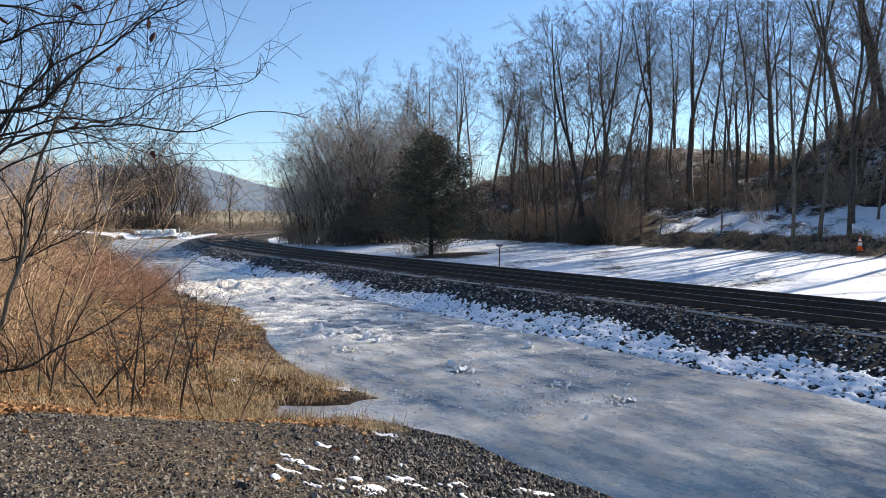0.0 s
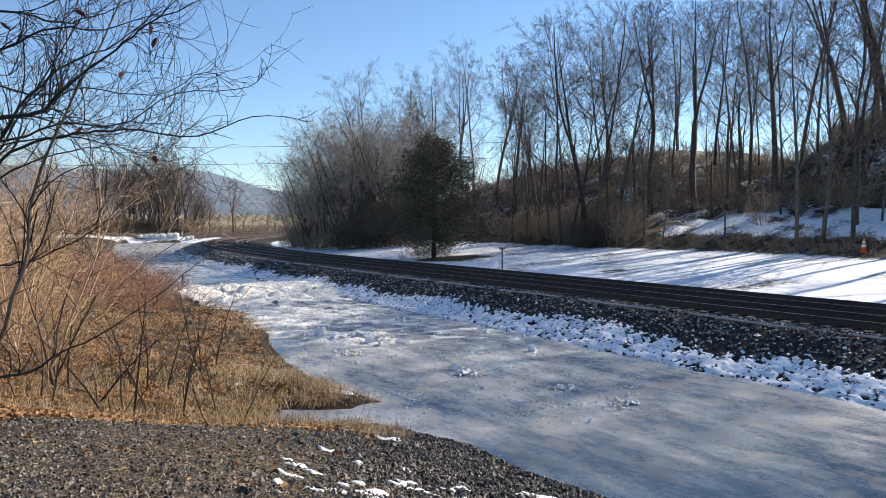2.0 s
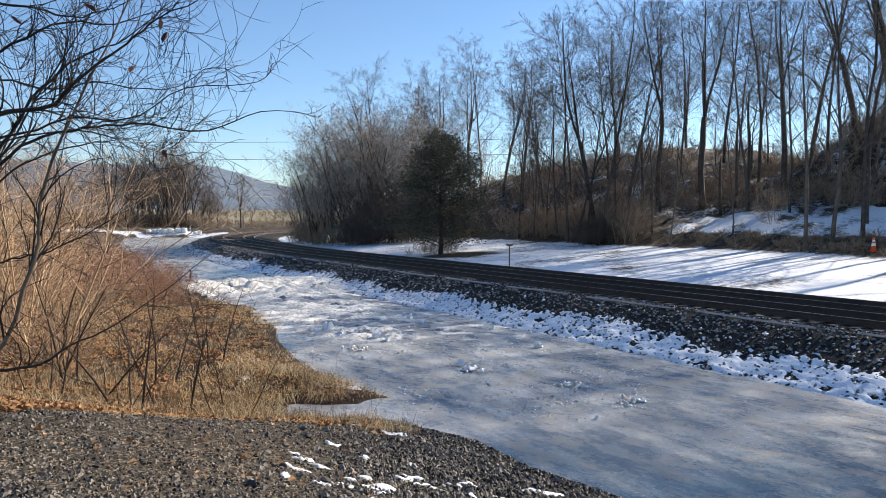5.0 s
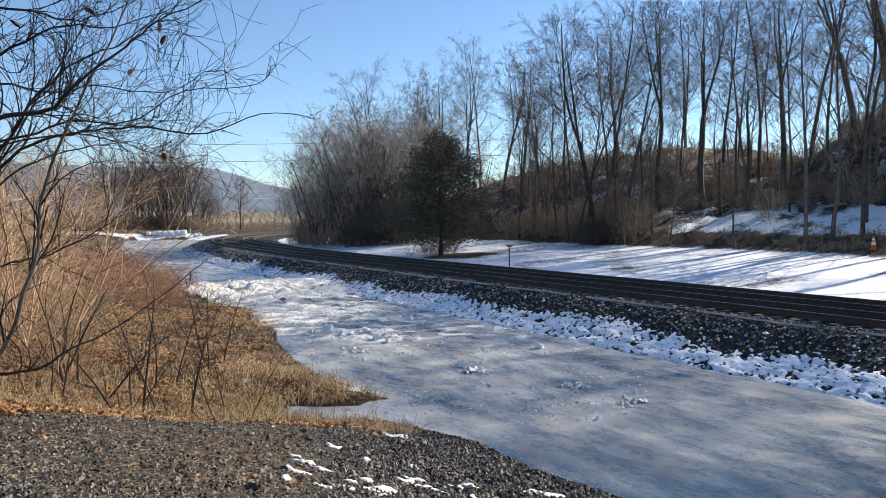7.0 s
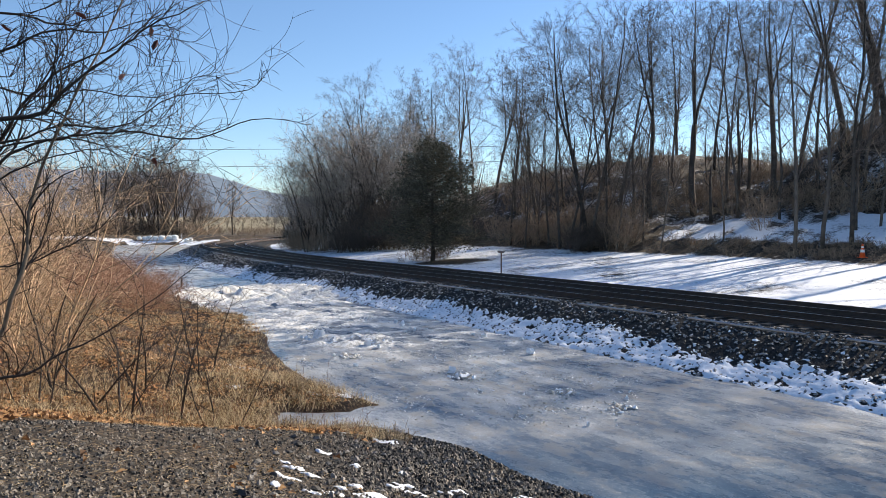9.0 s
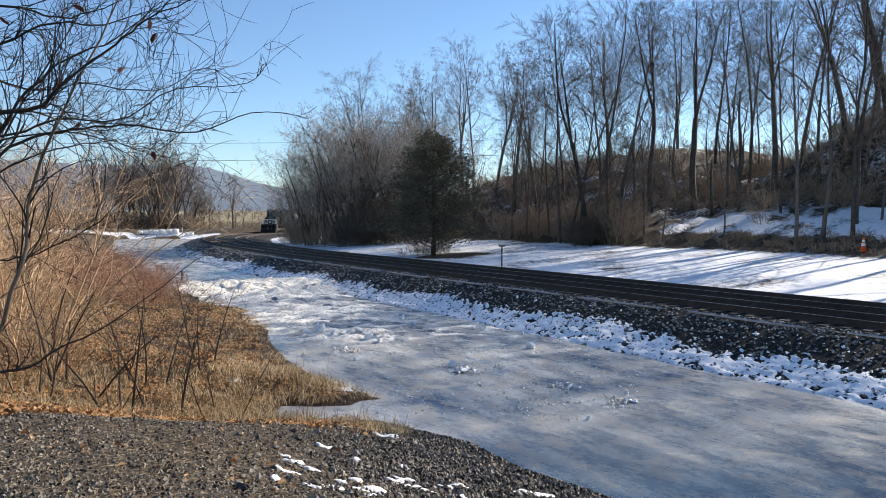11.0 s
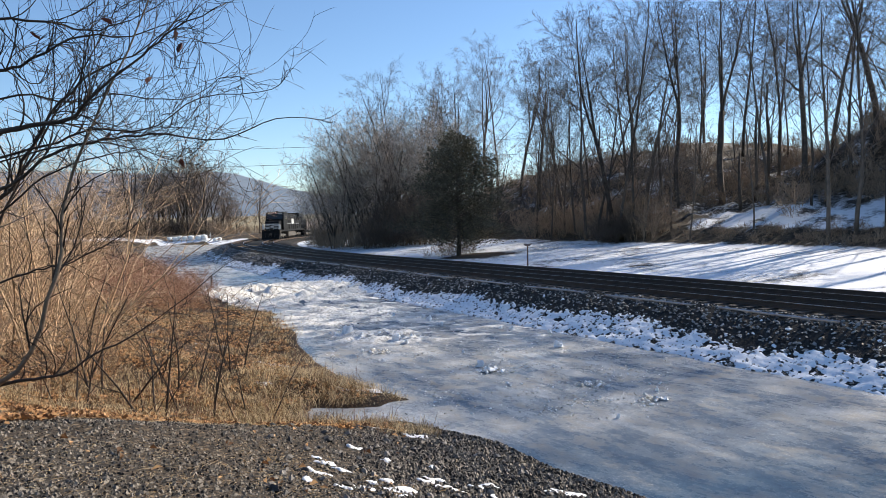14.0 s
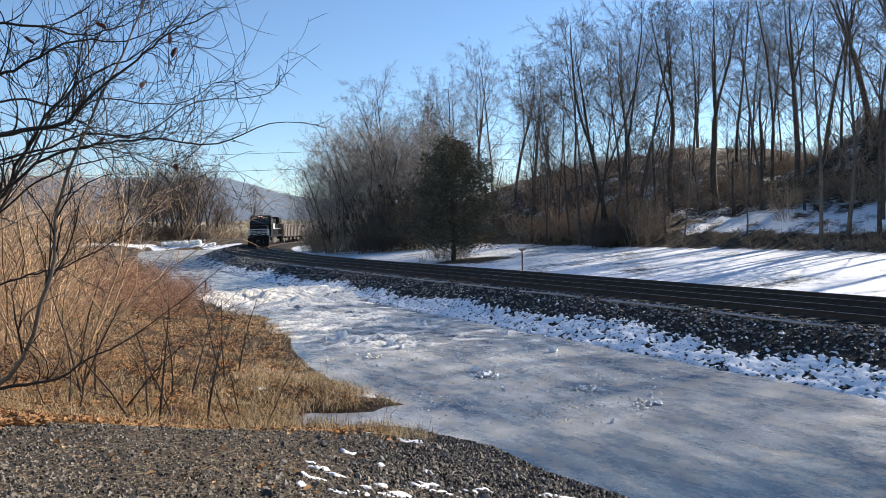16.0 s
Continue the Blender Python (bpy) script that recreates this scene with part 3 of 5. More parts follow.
def rail_sweep(d, z0, s0, s1, name, label, mats):
    """A rail of real section: foot, web and head; the head's top is worn bright."""
    sec = ((-.07, 0), (.07, 0), (.07, .02), (.012, .04), (.012, .13), (.037, .145), (.037, .176), (.03, .18), (-.03, .18), (-.037, .176), (-.037, .145), (-.012, .13), (-.012, .04), (-.07, .02))
    verts, faces, picks, ss = [], [], [], stations(s0, s1, 1.0, 1.6)
    for s in ss:
        for a, b in sec:
            x, y = on_track(d + a, s)
            verts.append((x, y, z0 - 0.18 + b))
    n = len(sec)
    for i in range(len(ss) - 1):
        for k in range(n):
            faces.append((i * n + k, i * n + (k + 1) % n, (i + 1) * n + (k + 1) % n, (i + 1) * n + k))
            picks.append(1 if k == 7 else 0)
    ob = new(name, mesh(name, verts, faces, mats, False, picks))
    return tagged(ob, label, "rail")


def build_tracks():
    for track, top in ((TRACK_A, RAIL_A), (TRACK_B, RAIL_B)):
        for side in (-0.75, 0.75):
            tagged(rail_sweep(track + side, top, -60, 342, "rail", "rust-brown steel rail with a worn bright top", (RAIL, RAILHEAD)), group="rails of the two tracks")
    # timber ties, a shared block each
    sh, plain = Shape().box(-1.3, 1.3, -0.115, 0.115, -0.17, 0.0, 0.012), Shape().box(-1.3, 1.3, -0.115, 0.115, -0.17, 0.0)
    block = mesh("tie", sh.v, sh.f, TIE)
    rest, rng = Shape(), random.Random(8)
    for track, top in ((TRACK_A, RAIL_A), (TRACK_B, RAIL_B)):
        for i in range(int(390 / 0.53)):
            s = -55 + 0.53 * i
            x, y = on_track(track + rng.uniform(-.04, .04), s)
            m = Matrix.Translation((x, y, top - 0.176)) @ Matrix.Rotation(-track_heading(s) + rng.uniform(-.015, .015), 4, "Z")
            if -4 < s < 74:
                tie = new("tie", block)
                tie.parent, tie.matrix_basis = TRACK_BED, m
            else:
                o = len(rest.v)
                rest.v += [tuple(m @ Vector(v)) for v in plain.v]
                rest.f += [tuple(o + j for j in f) for f in plain.f]
    tagged(part("tie_row", rest, TIE, TRACK_BED), kind="stuff")
    # an old rail left lying on the shoulder, half buried
    for i in range(12):
        s = 0.5 + 4.6 * i
        pts = [(*on_track(17.55 + 0.05 * math.sin(s + j), s + j * 0.9), 1.035 + 0.01 * math.sin(3 * s + j)) for j in range(5)]
        tagged(part("spare_rail", Shape().tube(pts, [0.035] * 5, 6), RAILHEAD), "worn bare rail lying half buried along the ballast shoulder", "rail", "spare rails")


def build_ice_rubble():
    rng, sh, n = random.Random(16), Shape(), 0
    while n < 8000:
        y = rng.uniform(13, 41)
        x = rng.uniform(-0.36, 0.28) * y
        h = crust(x, y)
        keep = h if h > 0.12 else 0.03 + 0.4 * max(0.0, noise.noise((x * 0.7, y * 0.9, 1.5)) - 0.1)
        if shore_distance(x, y) > -0.5 or track_coords(x, y)[0] > 14.6 or rng.random() > keep:
            continue
        if h > 0.12 and noise.noise((x * 1.1, y * 1.1, 5.5)) < -0.05:
            continue
        n += 1
        r = 0.006 + 0.03 * rng.random() ** 2 + (rng.random() ** 3) * 0.12 * min(1.0, h * 1.5)
        stone_shape(sh, x, y, 0.004 + 0.14 * math.sqrt(h) * max(0.0, noise.noise((x * 1.1, y * 1.1, 5.5))), r, rng)
    tagged(new("ice_rubble", mesh("ice_rubble", sh.v, sh.f, CRUMB)), "broken shards and crumbs of ice over the heaved crust", "ice", kind="stuff")


GROUND_OB = build_ground()
ICE_OB = build_ice()
build_ice_rubble()
TRACK_BED = build_bed()
build_bank_snow(TRACK_BED)
build_ballast_stones()
build_tracks()


# ---- far hills ----
def build_hills():
    verts, faces = [], []
    for i in range(121):
        b = -75 + 1.25 * i
        t = math.tan(radians(max(-70, min(70, b))))
        top = 108 - 46 * ease(t, -0.36, -0.2) - 22 * ease(t, -0.2, 0.3)
        top += 7 * noise.noise((t * 9, 0, 0)) + 3 * noise.noise((t * 40, 1, 0))
        for j in range(7):
            f = j / 6
            r = 1150 + 500 * f
            verts.append((r * math.sin(radians(b)), r * math.cos(radians(b)), -5 + (top + 5) * math.sin(f * math.pi / 2) * r / 1500))
    for i in range(120):
        faces += [(i * 7 + j, (i + 1) * 7 + j, (i + 1) * 7 + j + 1, i * 7 + j + 1) for j in range(6)]
    # no haze hangs in the air; its blue-grey is put into the hill colour
    m = surface("haze_toned_hill", (0.13, 0.165, 0.21), (0.2, 0.235, 0.28), 0.02, 1.0, relief=0.5, depth=4.0, spec=0.0)
    tagged(new("backdrop", mesh("backdrop", verts, faces, m, True)), "long wooded ridge with blue-grey winter haze put into its colour", "hill", kind="structure")


build_hills()


# ---- trees ----
def grow(seed, tall, girth, form):
    """A bare tree: (wood, twigs). form: clear, the bare share of a stem; fork and leaders: where the trunk divides and into how many; spread, limbs, reach, up: by order of branch."""
    rng, twigs = random.Random(seed), Shape()
    sides = {0: 6, 1: 4, 2: 3, 3: 3, 4: 3}

    def sprig(p, way, length, r):
        """The last order of twig: one tapering sliver."""
        e = way.orthogonal().normalized() * r
        e.rotate(Matrix.Rotation(rng.uniform(0, 6.283), 3, way))
        o = len(twigs.v)
        twigs.v += [tuple(p - e), tuple(p + e), tuple(p + way * length)]
        twigs.f.append((o, o + 1, o + 2))

    def limb(p, way, length, r, level, wood, clear, end, count):
        if level == form["depth"]:
            return sprig(Vector(p), way, length, max(r, form["fine"]))
        n = form["segs"][level]
        pts, radii, dirs, w = [tuple(p)], [r], [way.copy()], way.copy()
        wob = (0.045, 0.14, 0.16, 0.15)[level] * form["wild"]
        for i in range(n):
            w = (w + Vector((rng.gauss(0, wob), rng.gauss(0, wob), rng.gauss(0, wob * .7) + form["up"][level]))).normalized()
            pts.append(tuple(Vector(pts[-1]) + w * length / n))
            dirs.append(w.copy())
            radii.append(max(r * (1 - (i + 1) / n * (1 - end)), form["fine"]))
        (wood if level < 2 else twigs).tube(pts, radii, sides[level] if form["stems"] < 4 else 3, level < 2, level > 1)
        for c in range(count):
            t = clear + (1 - clear) * (c + rng.random()) / count
            f = min(t * n, n - 0.01)
            i = int(f)
            at, axis = Vector(pts[i]).lerp(Vector(pts[i + 1]), f - i), dirs[i + 1]
            spin = rng.uniform(0, 6.283) if level else c * 2.4 + rng.uniform(-.5, .5)
            out = form["spread"][level] * rng.uniform(0.7, 1.25)
            e1 = axis.orthogonal().normalized()
            e2 = axis.cross(e1)
            w2 = (axis * math.cos(out) + (e1 * math.cos(spin) + e2 * math.sin(spin)) * math.sin(out)).normalized()
            rr = radii[i] + (radii[i + 1] - radii[i]) * (f - i)
            l2 = length * form["reach"][level] * (1.2 - 0.6 * t) * rng.uniform(0.7, 1.25)
            deeper = form["limbs"][level + 1] if level + 1 < form["depth"] else 0
            limb(at, w2, l2, max(rr * rng.uniform(0.35, 0.55), form["fine"]), level + 1, wood, 0.15, 0.25, deeper)
        return Vector(pts[-1]), dirs[-1]

    whole = []
    for k in range(form["stems"]):
        wood = Shape()
        whole.append(wood)
        lean = form["lean"] * (rng.uniform(0.4, 1.2) if form["stems"] > 1 else rng.uniform(-1, 1))
        a = 2 * math.pi * k / form["stems"] + rng.uniform(-.5, .5)
        base = Vector((math.cos(a), math.sin(a), 0)) * (form["foot"] * rng.random() if form["stems"] > 1 else 0) + Vector((0, 0, -0.3))
        way = Vector((math.cos(a) * lean, math.sin(a) * lean, 1)).normalized()
        high, thick = tall * rng.uniform(0.75, 1.0) if form["stems"] > 1 else tall, girth * rng.uniform(0.75, 1.1)
        if form["leaders"] < 2:
            limb(base, way, high, thick, 0, wood, form["clear"], 0.2, form["limbs"][0])
            continue
        fork = form["fork"] * rng.uniform(0.8, 1.2)
        top, way = limb(base, way, high * fork, thick, 0, wood, 0.7, 0.78, 2)
        for c in range(form["leaders"]):
            spin, out = 6.283 * c / form["leaders"] + rng.uniform(-.6, .6), rng.uniform(0.08, 0.26)
            w2 = (way + Vector((math.cos(spin), math.sin(spin), 0)) * math.tan(out)).normalized()
            limb(top, w2, high * (1 - fork) * rng.uniform(0.75, 1.05), thick * 0.78 * rng.uniform(0.5, 0.75), 0, wood, 0.12, 0.15, form["limbs"][0])
    return whole, twigs


TALL = dict(clear=0.3, fork=0.5, leaders=1, spread=(0.9, 0.85, 0.9, 0.8), limbs=(18, 8, 8, 3), segs=(8, 5, 3, 1), reach=(0.38, 0.46, 0.42, 0.6), up=(0.03, 0.05, 0.02, 0.0), fine=0.009, stems=1, lean=0.04, foot=0, depth=4, wild=0.9)
FORKED = dict(TALL, fork=0.42, leaders=3, spread=(0.85, 0.85, 0.9, 0.8), limbs=(8, 8, 8, 3), reach=(0.5, 0.46, 0.42, 0.6), segs=(7, 4, 3, 1), wild=1.1)
SLIM = dict(TALL, clear=0.2, spread=(0.75, 0.8, 0.85, 0.8), limbs=(16, 6, 6, 3), reach=(0.34, 0.46, 0.44, 0.6), lean=0.07, wild=1.2)
ROUND = dict(TALL, clear=0.25, spread=(0.85, 0.85, 0.85, 0.8), limbs=(8, 6, 5, 3), segs=(5, 3, 2, 1), reach=(0.5, 0.52, 0.5, 0.55), up=(-0.02, 0.04, 0.03, 0.0), fine=0.013, stems=5, lean=0.42, foot=0.7, wild=0.8)
SHRUB = dict(leaders=1, segs=(3, 2, 1), clear=0.1, spread=(0.65, 0.75, 0.75), limbs=(6, 4, 4), reach=(0.5, 0.55, 0.5), up=(0.03, 0.05, 0.05), fine=0.007, stems=12, lean=0.6, foot=0.5, depth=3, wild=1.2)
STICK = dict(leaders=1, segs=(6, 3, 1), clear=0.12, spread=(0.7, 0.75, 0.7), limbs=(6, 4, 3), reach=(0.5, 0.55, 0.5), up=(-0.04, 0.02, 0.02), fine=0.0032, stems=8, lean=1.0, foot=0.5, depth=3, wild=1.7)


def tree(seed, tall, girth, form, label, group, twig=None, category="tree", name="tree", bark=None):
    whole, twigs = grow(seed, tall, girth, form)
    ob = thing(name, label, category, group)
    for wood in whole:
        part("trunk" if name == "tree" else "stem", wood, bark or BARK, ob, smooth=True)
    part("crown", twigs, twig or TWIG, ob)
    return ob


class Brush:
    """Uncountable scrub: turned and scaled repeats of a few bushes, gathered in one mesh."""

    def __init__(self, seeds, tall, girth, form):
        self.kinds, self.v, self.f, self.n = [], [], [], 0
        for seed in seeds:
            whole, twigs = grow(seed, tall, girth, form)
            v, f = [], []
            for sh in (*whole, twigs):
                o = len(v)
                v += sh.v
                f += [tuple(o + j for j in q) for q in sh.f]
            self.kinds.append((np.array(v), f))

    def put(self, k, x, y, z, turn, size):
        if 13 < track_coords(x, y)[0] < 28.3:
            return
        v, f = self.kinds[k % len(self.kinds)]
        c, s = math.cos(turn) * size, math.sin(turn) * size
        self.v.append(np.stack((c * v[:, 0] - s * v[:, 1] + x, s * v[:, 0] + c * v[:, 1] + y, v[:, 2] * size + z), 1))
        self.f += [tuple(self.n + j for j in q) for q in f]
        self.n += len(v)

    def done(self, name, mat, label):
        return tagged(new(name, mesh(name, np.concatenate(self.v).tolist(), self.f, mat)), label, "brush", kind="stuff")


def seat(bearing, depth, sink=0.0):
    """A pose on the ground at this depth ahead, bearing metres to the right for every metre ahead."""
    x, y = bearing * depth, depth
    return x, y, height(x, y) - sink


class Grove:
    """Sets out one tree and its turned and scaled repeats; the patterns are moved to the first places."""

    def __init__(self, patterns):
        self.patterns, self.used = patterns, set()

    def put(self, k, x, y, z, turn, size=1.0, tip=0.0):
        if 13 < track_coords(x, y)[0] < 28.3:
            return None
        k %= len(self.patterns)
        ob = self.patterns[k]
        m = Matrix.Translation((x, y, z)) @ Matrix.Rotation(tip, 4, "Y") @ Matrix.Rotation(turn, 4, "Z")
        if k not in self.used:
            self.used.add(k)
            ob.matrix_basis = m @ Matrix.Scale(size, 4)
            return ob
        c = copy_thing(ob, m)
        c.scale = (size, size, size)
        return c


def plant_hill():
    rng = random.Random(21)
    label, group = "tall bare hardwood tree on the wooded bank", "trees of the bank"
    tall = Grove([tree(30 + i, 20, 0.25 if i % 2 else 0.2, FORKED if i % 2 else TALL, label, group) for i in range(6)])
    # the great trees that stand out along the crest (odd patterns fork low), then the rest of the stand
    crest = [(0.294, 66, 1.1, 1), (0.357, 64, 1.2, 3), (0.205, 62, 0.95, 5), (0.17, 74, 0.9, 0), (0.025, 92, 1.02, 1), (0.04, 95, 0.98, 0), (0.072, 90, 0.88, 5), (0.135, 72, 0.86, 3), (0.405, 70, 0.8, 0), (0.435, 66, 0.95, 2),
             (0.47, 62, 1.05, 5), (0.508, 64, 1.0, 4), (0.535, 58, 0.95, 2), (0.57, 62, 1.05, 3), (0.6, 55, 1.05, 0), (0.632, 58, 1.1, 5), (0.66, 60, 1.0, 2), (0.25, 70, 0.9, 3), (0.325, 74, 0.85, 2), (0.385, 78, 0.9, 4), (0.42, 60, 0.85, 2),
             (0.615, 66, 1.0, 3), (0.7, 56, 1.1, 1), (0.75, 60, 1.1, 5), (-0.102, 92, 1.12, 3), (-0.072, 98, 1.1, 5), (-0.045, 96, 0.98, 1), (-0.015, 96, 0.95, 5), (0.1, 82, 0.82, 5), (0.48, 56, 0.8, 0), (0.585, 57, 0.9, 4)]
    for b, depth, size, kind in crest:
        tall.put(kind, *seat(b, depth, 0.1), rng.uniform(0, 6.28), size, rng.uniform(-.03, .03))
    for i in range(26):
        b, depth = rng.uniform(0.1, 0.85), rng.uniform(74, 108)
        tall.put(2 * i, *seat(b, depth, 0.1), rng.uniform(0, 6.28), rng.uniform(0.6, 0.9), rng.uniform(-.06, .06))
    # out of view on the right, added to shade the snow and ice
    for i in range(14):
        b = 0.8 + 0.092 * i
        tall.put(i, *seat(b, rng.uniform(60, 74) / (0.834 * b + 0.552), 0.1), rng.uniform(0, 6.28), rng.uniform(0.95, 1.2), rng.uniform(-.03, .03))
    # broken dead snags among the crest trees
    for i, (b, depth, high) in enumerate([(0.27, 63, 8.5), (0.405, 63, 8.0), (0.42, 65, 9.5), (0.382, 61, 5.0)]):
        snag = Shape().tube([(0, 0, -.3), (.08 * (-1) ** i, 0, high * .4), (-.1, .05, high * .75), (-.05, 0, high)], [.17, .14, .11, .07], 6)
        snag.tube([(-.05, 0, high * .6), (.5 * (-1) ** i, .1, high * .72), (.8 * (-1) ** i, .1, high * .9)], [.06, .04, .015], 4)
        ob = thing("tree", "broken dead tree trunk standing on the bank", "tree", "dead trunks", m=Matrix.Translation(seat(b, depth)))
        part("trunk", snag, BARK, ob, smooth=True)
    slim = Grove([tree(50 + i, 14, 0.11, SLIM, "slender bare tree at the foot of the bank", "young trees of the bank") for i in range(4)])
    front = [(0.165, 63, 1.45), (0.18, 62, 1.35), (0.195, 61, 1.05), (0.208, 60, 1.5), (0.232, 59, 1.2), (0.247, 58, 1.0), (0.135, 67, 1.0), (0.15, 65, 1.05), (0.59, 47, 1.0), (0.625, 47, 1.1),
             (0.4, 52, 0.7), (0.31, 54, 0.7), (0.285, 58, 0.8), (0.265, 59, 0.9), (0.67, 46, 1.2), (0.115, 66, 0.95), (0.095, 70, 1.0), (0.12, 69, 0.8)]
    for i, (b, depth, size) in enumerate(front):
        slim.put(i, *seat(b, depth, 0.05), rng.uniform(0, 6.28), size, rng.uniform(-.08, .08))
    for i in range(14):
        b, depth = rng.uniform(0.08, 0.45), rng.uniform(64, 84)
        slim.put(i, *seat(b, depth, 0.05), rng.uniform(0, 6.28), rng.uniform(0.5, 0.9), rng.uniform(-.08, .08))
    stout = Grove([tree(64 + i, 16, 0.17, dict(SLIM, clear=0.3, spread=(0.6, 0.75, 0.8, 0.7)), "dark bare tree standing at the edge of the snow", "trees at the snow's edge") for i in range(3)])
    for i, (b, depth, size) in enumerate([(0.503, 45.5, 1.0), (0.541, 45, 0.95), (0.584, 44.5, 1.15)]):
        stout.put(i, *seat(b, depth, 0.05), 2.1 * i, size, 0.01 - 0.01 * i)
    brush = Brush(range(70, 74), 3.0, 0.02, dict(SHRUB, stems=7, limbs=(5, 4, 4), fine=0.014))
    for i in range(130):
        b = rng.uniform(0.0, 0.78)
        depth = rng.uniform(0, 1) ** 1.4 * 36 + (62 - 17 * ease(b, 0.12, 0.6) if b > 0.12 else 68)
        x, y, z = seat(b, depth, 0.05)
        d, s = track_coords(x, y)
        if d < 43.5 or (44.0 < d < 54.5 and b > 0.29 and rng.random() < 0.9):
            continue
        brush.put(i, x, y, z, rng.uniform(0, 6.28), rng.uniform(0.45, 1.1))
    # tall tangle below the young trees, thinning to low weeds along the lane
    for i in range(70):
        b = 0.085 + 0.0076 * i + rng.uniform(-.006, .006)
        if b > 0.29 and rng.random() < 0.35:
            continue
        depth = rng.uniform(43.6, 46.5) / (0.834 * b + 0.552)
        brush.put(i, *seat(b, depth, 0.05), rng.uniform(0, 6.28), rng.uniform(0.5, 0.95) * (1.3 if b < 0.27 else 0.3))
    for i in range(26):
        b = 0.31 + 0.013 * i + rng.uniform(-.008, .008)
        brush.put(i, *seat(b, rng.uniform(53.5, 58.0) / (0.834 * b + 0.552), 0.05), rng.uniform(0, 6.28), rng.uniform(0.45, 0.75))
    under = Brush(range(74, 77), 1.7, 0.012, dict(SHRUB, stems=6, limbs=(4, 3, 3), fine=0.018, lean=0.8))
    for i in range(230):
        x, y = on_track(rng.uniform(54.5, 76), -30 + 120 * rng.random() ** 1.3)
        if y < 20:
            continue
        under.put(i, x, y, height(x, y) - 0.03, rng.uniform(0, 6.28), rng.uniform(0.4, 1.2))
    for i in range(150):
        x, y = on_track(rng.uniform(55, 73), rng.uniform(-14, 46))
        under.put(i, x, y, height(x, y) - 0.03, rng.uniform(0, 6.28), rng.uniform(0.5, 1.25))
    for i in range(70):
        x, y = on_track(rng.uniform(47, 62), rng.uniform(42, 90))
        under.put(i, x, y, height(x, y) - 0.03, rng.uniform(0, 6.28), rng.uniform(0.5, 1.2))
    for i in range(90):
        b = 0.28 + 0.0047 * i + rng.uniform(-.006, .006)
        under.put(i, *seat(b, rng.uniform(43.2, 46.6) / (0.834 * b + 0.552), 0.03), rng.uniform(0, 6.28), rng.uniform(0.15, 0.5))
    under.done("bank_undergrowth", BRUSH, "low brown undergrowth over the slope of the bank")
    # the rounded wood where the line bends away
    wood = Grove([tree(90 + i, 12.6, 0.15, ROUND, "bare many-stemmed tree with a rounded crown coloured pale as if sunlit", "wood at the bend", SUNLIT_TWIG) for i in range(5)])
    rows = [(-0.218, 92, 0.6), (-0.205, 88, 0.78), (-0.188, 84, 0.95), (-0.168, 86, 1.15), (-0.148, 82, 1.12), (-0.13, 84, 1.25), (-0.112, 80, 1.15), (-0.095, 84, 1.3), (-0.08, 80, 1.2), (-0.06, 80, 1.1),
            (-0.192, 98, 0.95), (-0.16, 98, 1.2), (-0.125, 96, 1.4), (-0.1, 94, 1.4), (-0.07, 92, 1.35), (-0.04, 88, 1.15), (-0.21, 104, 0.75), (-0.14, 106, 1.25), (-0.03, 76, 0.95), (0.0, 84, 0.95), (0.03, 80, 0.8), (-0.172, 78, 0.75), (-0.14, 75, 0.8), (-0.2, 80, 0.55)]
    for i, (b, depth, size) in enumerate(rows):
        wood.put(i, *seat(b, max(depth, 82), 0.05), rng.uniform(0, 6.28), size, rng.uniform(-.06, .06))
    for i in range(34):
        b = -0.225 + 0.0078 * i + rng.uniform(-.006, .006)
        depth = 78 - 30 * (b + 0.2) + rng.uniform(0, 4) if b < -0.05 else 75 + rng.uniform(0, 5)
        brush.put(i, *seat(b, depth + (5 if b < -0.19 else 0), 0.05), rng.uniform(0, 6.28), rng.uniform(0.6, 1.05))
    scrub = Brush(range(80, 83), 5.0, 0.035, dict(SHRUB, stems=8, limbs=(6, 5, 4), fine=0.016, lean=0.45))
    for i in range(44):
        b = -0.225 + 0.0045 * i + rng.uniform(-.006, .006)
        scrub.put(i, *seat(b, rng.uniform(82, 98), 0.05), rng.uniform(0, 6.28), rng.uniform(0.45, 0.85) * (0.85 + 3 * max(0.0, b + 0.2)))
    scrub.done("bend_scrub", SUNLIT_TWIG, "leafless scrub filling the wood at the bend, coloured pale as if sunlit")
    # dark climbing tangle in front of the wood and under the young trees
    vine = Brush(range(84, 87), 5.0, 0.04, dict(SHRUB, stems=9, limbs=(7, 6, 5), fine=0.02, lean=0.5, wild=2.2))
    for i in range(15):
        b = -0.15 + 0.0068 * i + rng.uniform(-.006, .006)
        vine.put(i, *seat(b, rng.uniform(75, 81), 0.05), rng.uniform(0, 6.28), rng.uniform(0.6, 1.0) * (0.7 + 0.75 * ease(b, -0.15, -0.08)))
    for i in range(11):
        vine.put(i, *seat(0.185 + 0.0055 * i, rng.uniform(59, 61), 0.05), rng.uniform(0, 6.28), rng.uniform(0.35, 0.6))
    vine.done("vine_tangle", DARK_TWIG, "dark brown tangle of bare vines against the wood")
    for i in range(12):
        brush.put(i, *seat(-0.0175 + rng.uniform(-.045, .03), 58.5 + rng.uniform(-.5, 2), 0.05), rng.uniform(0, 6.28), rng.uniform(0.3, 0.55))
    brush.done("bank_brush", BRUSH, "tangle of bare brown brush over the wooded bank")


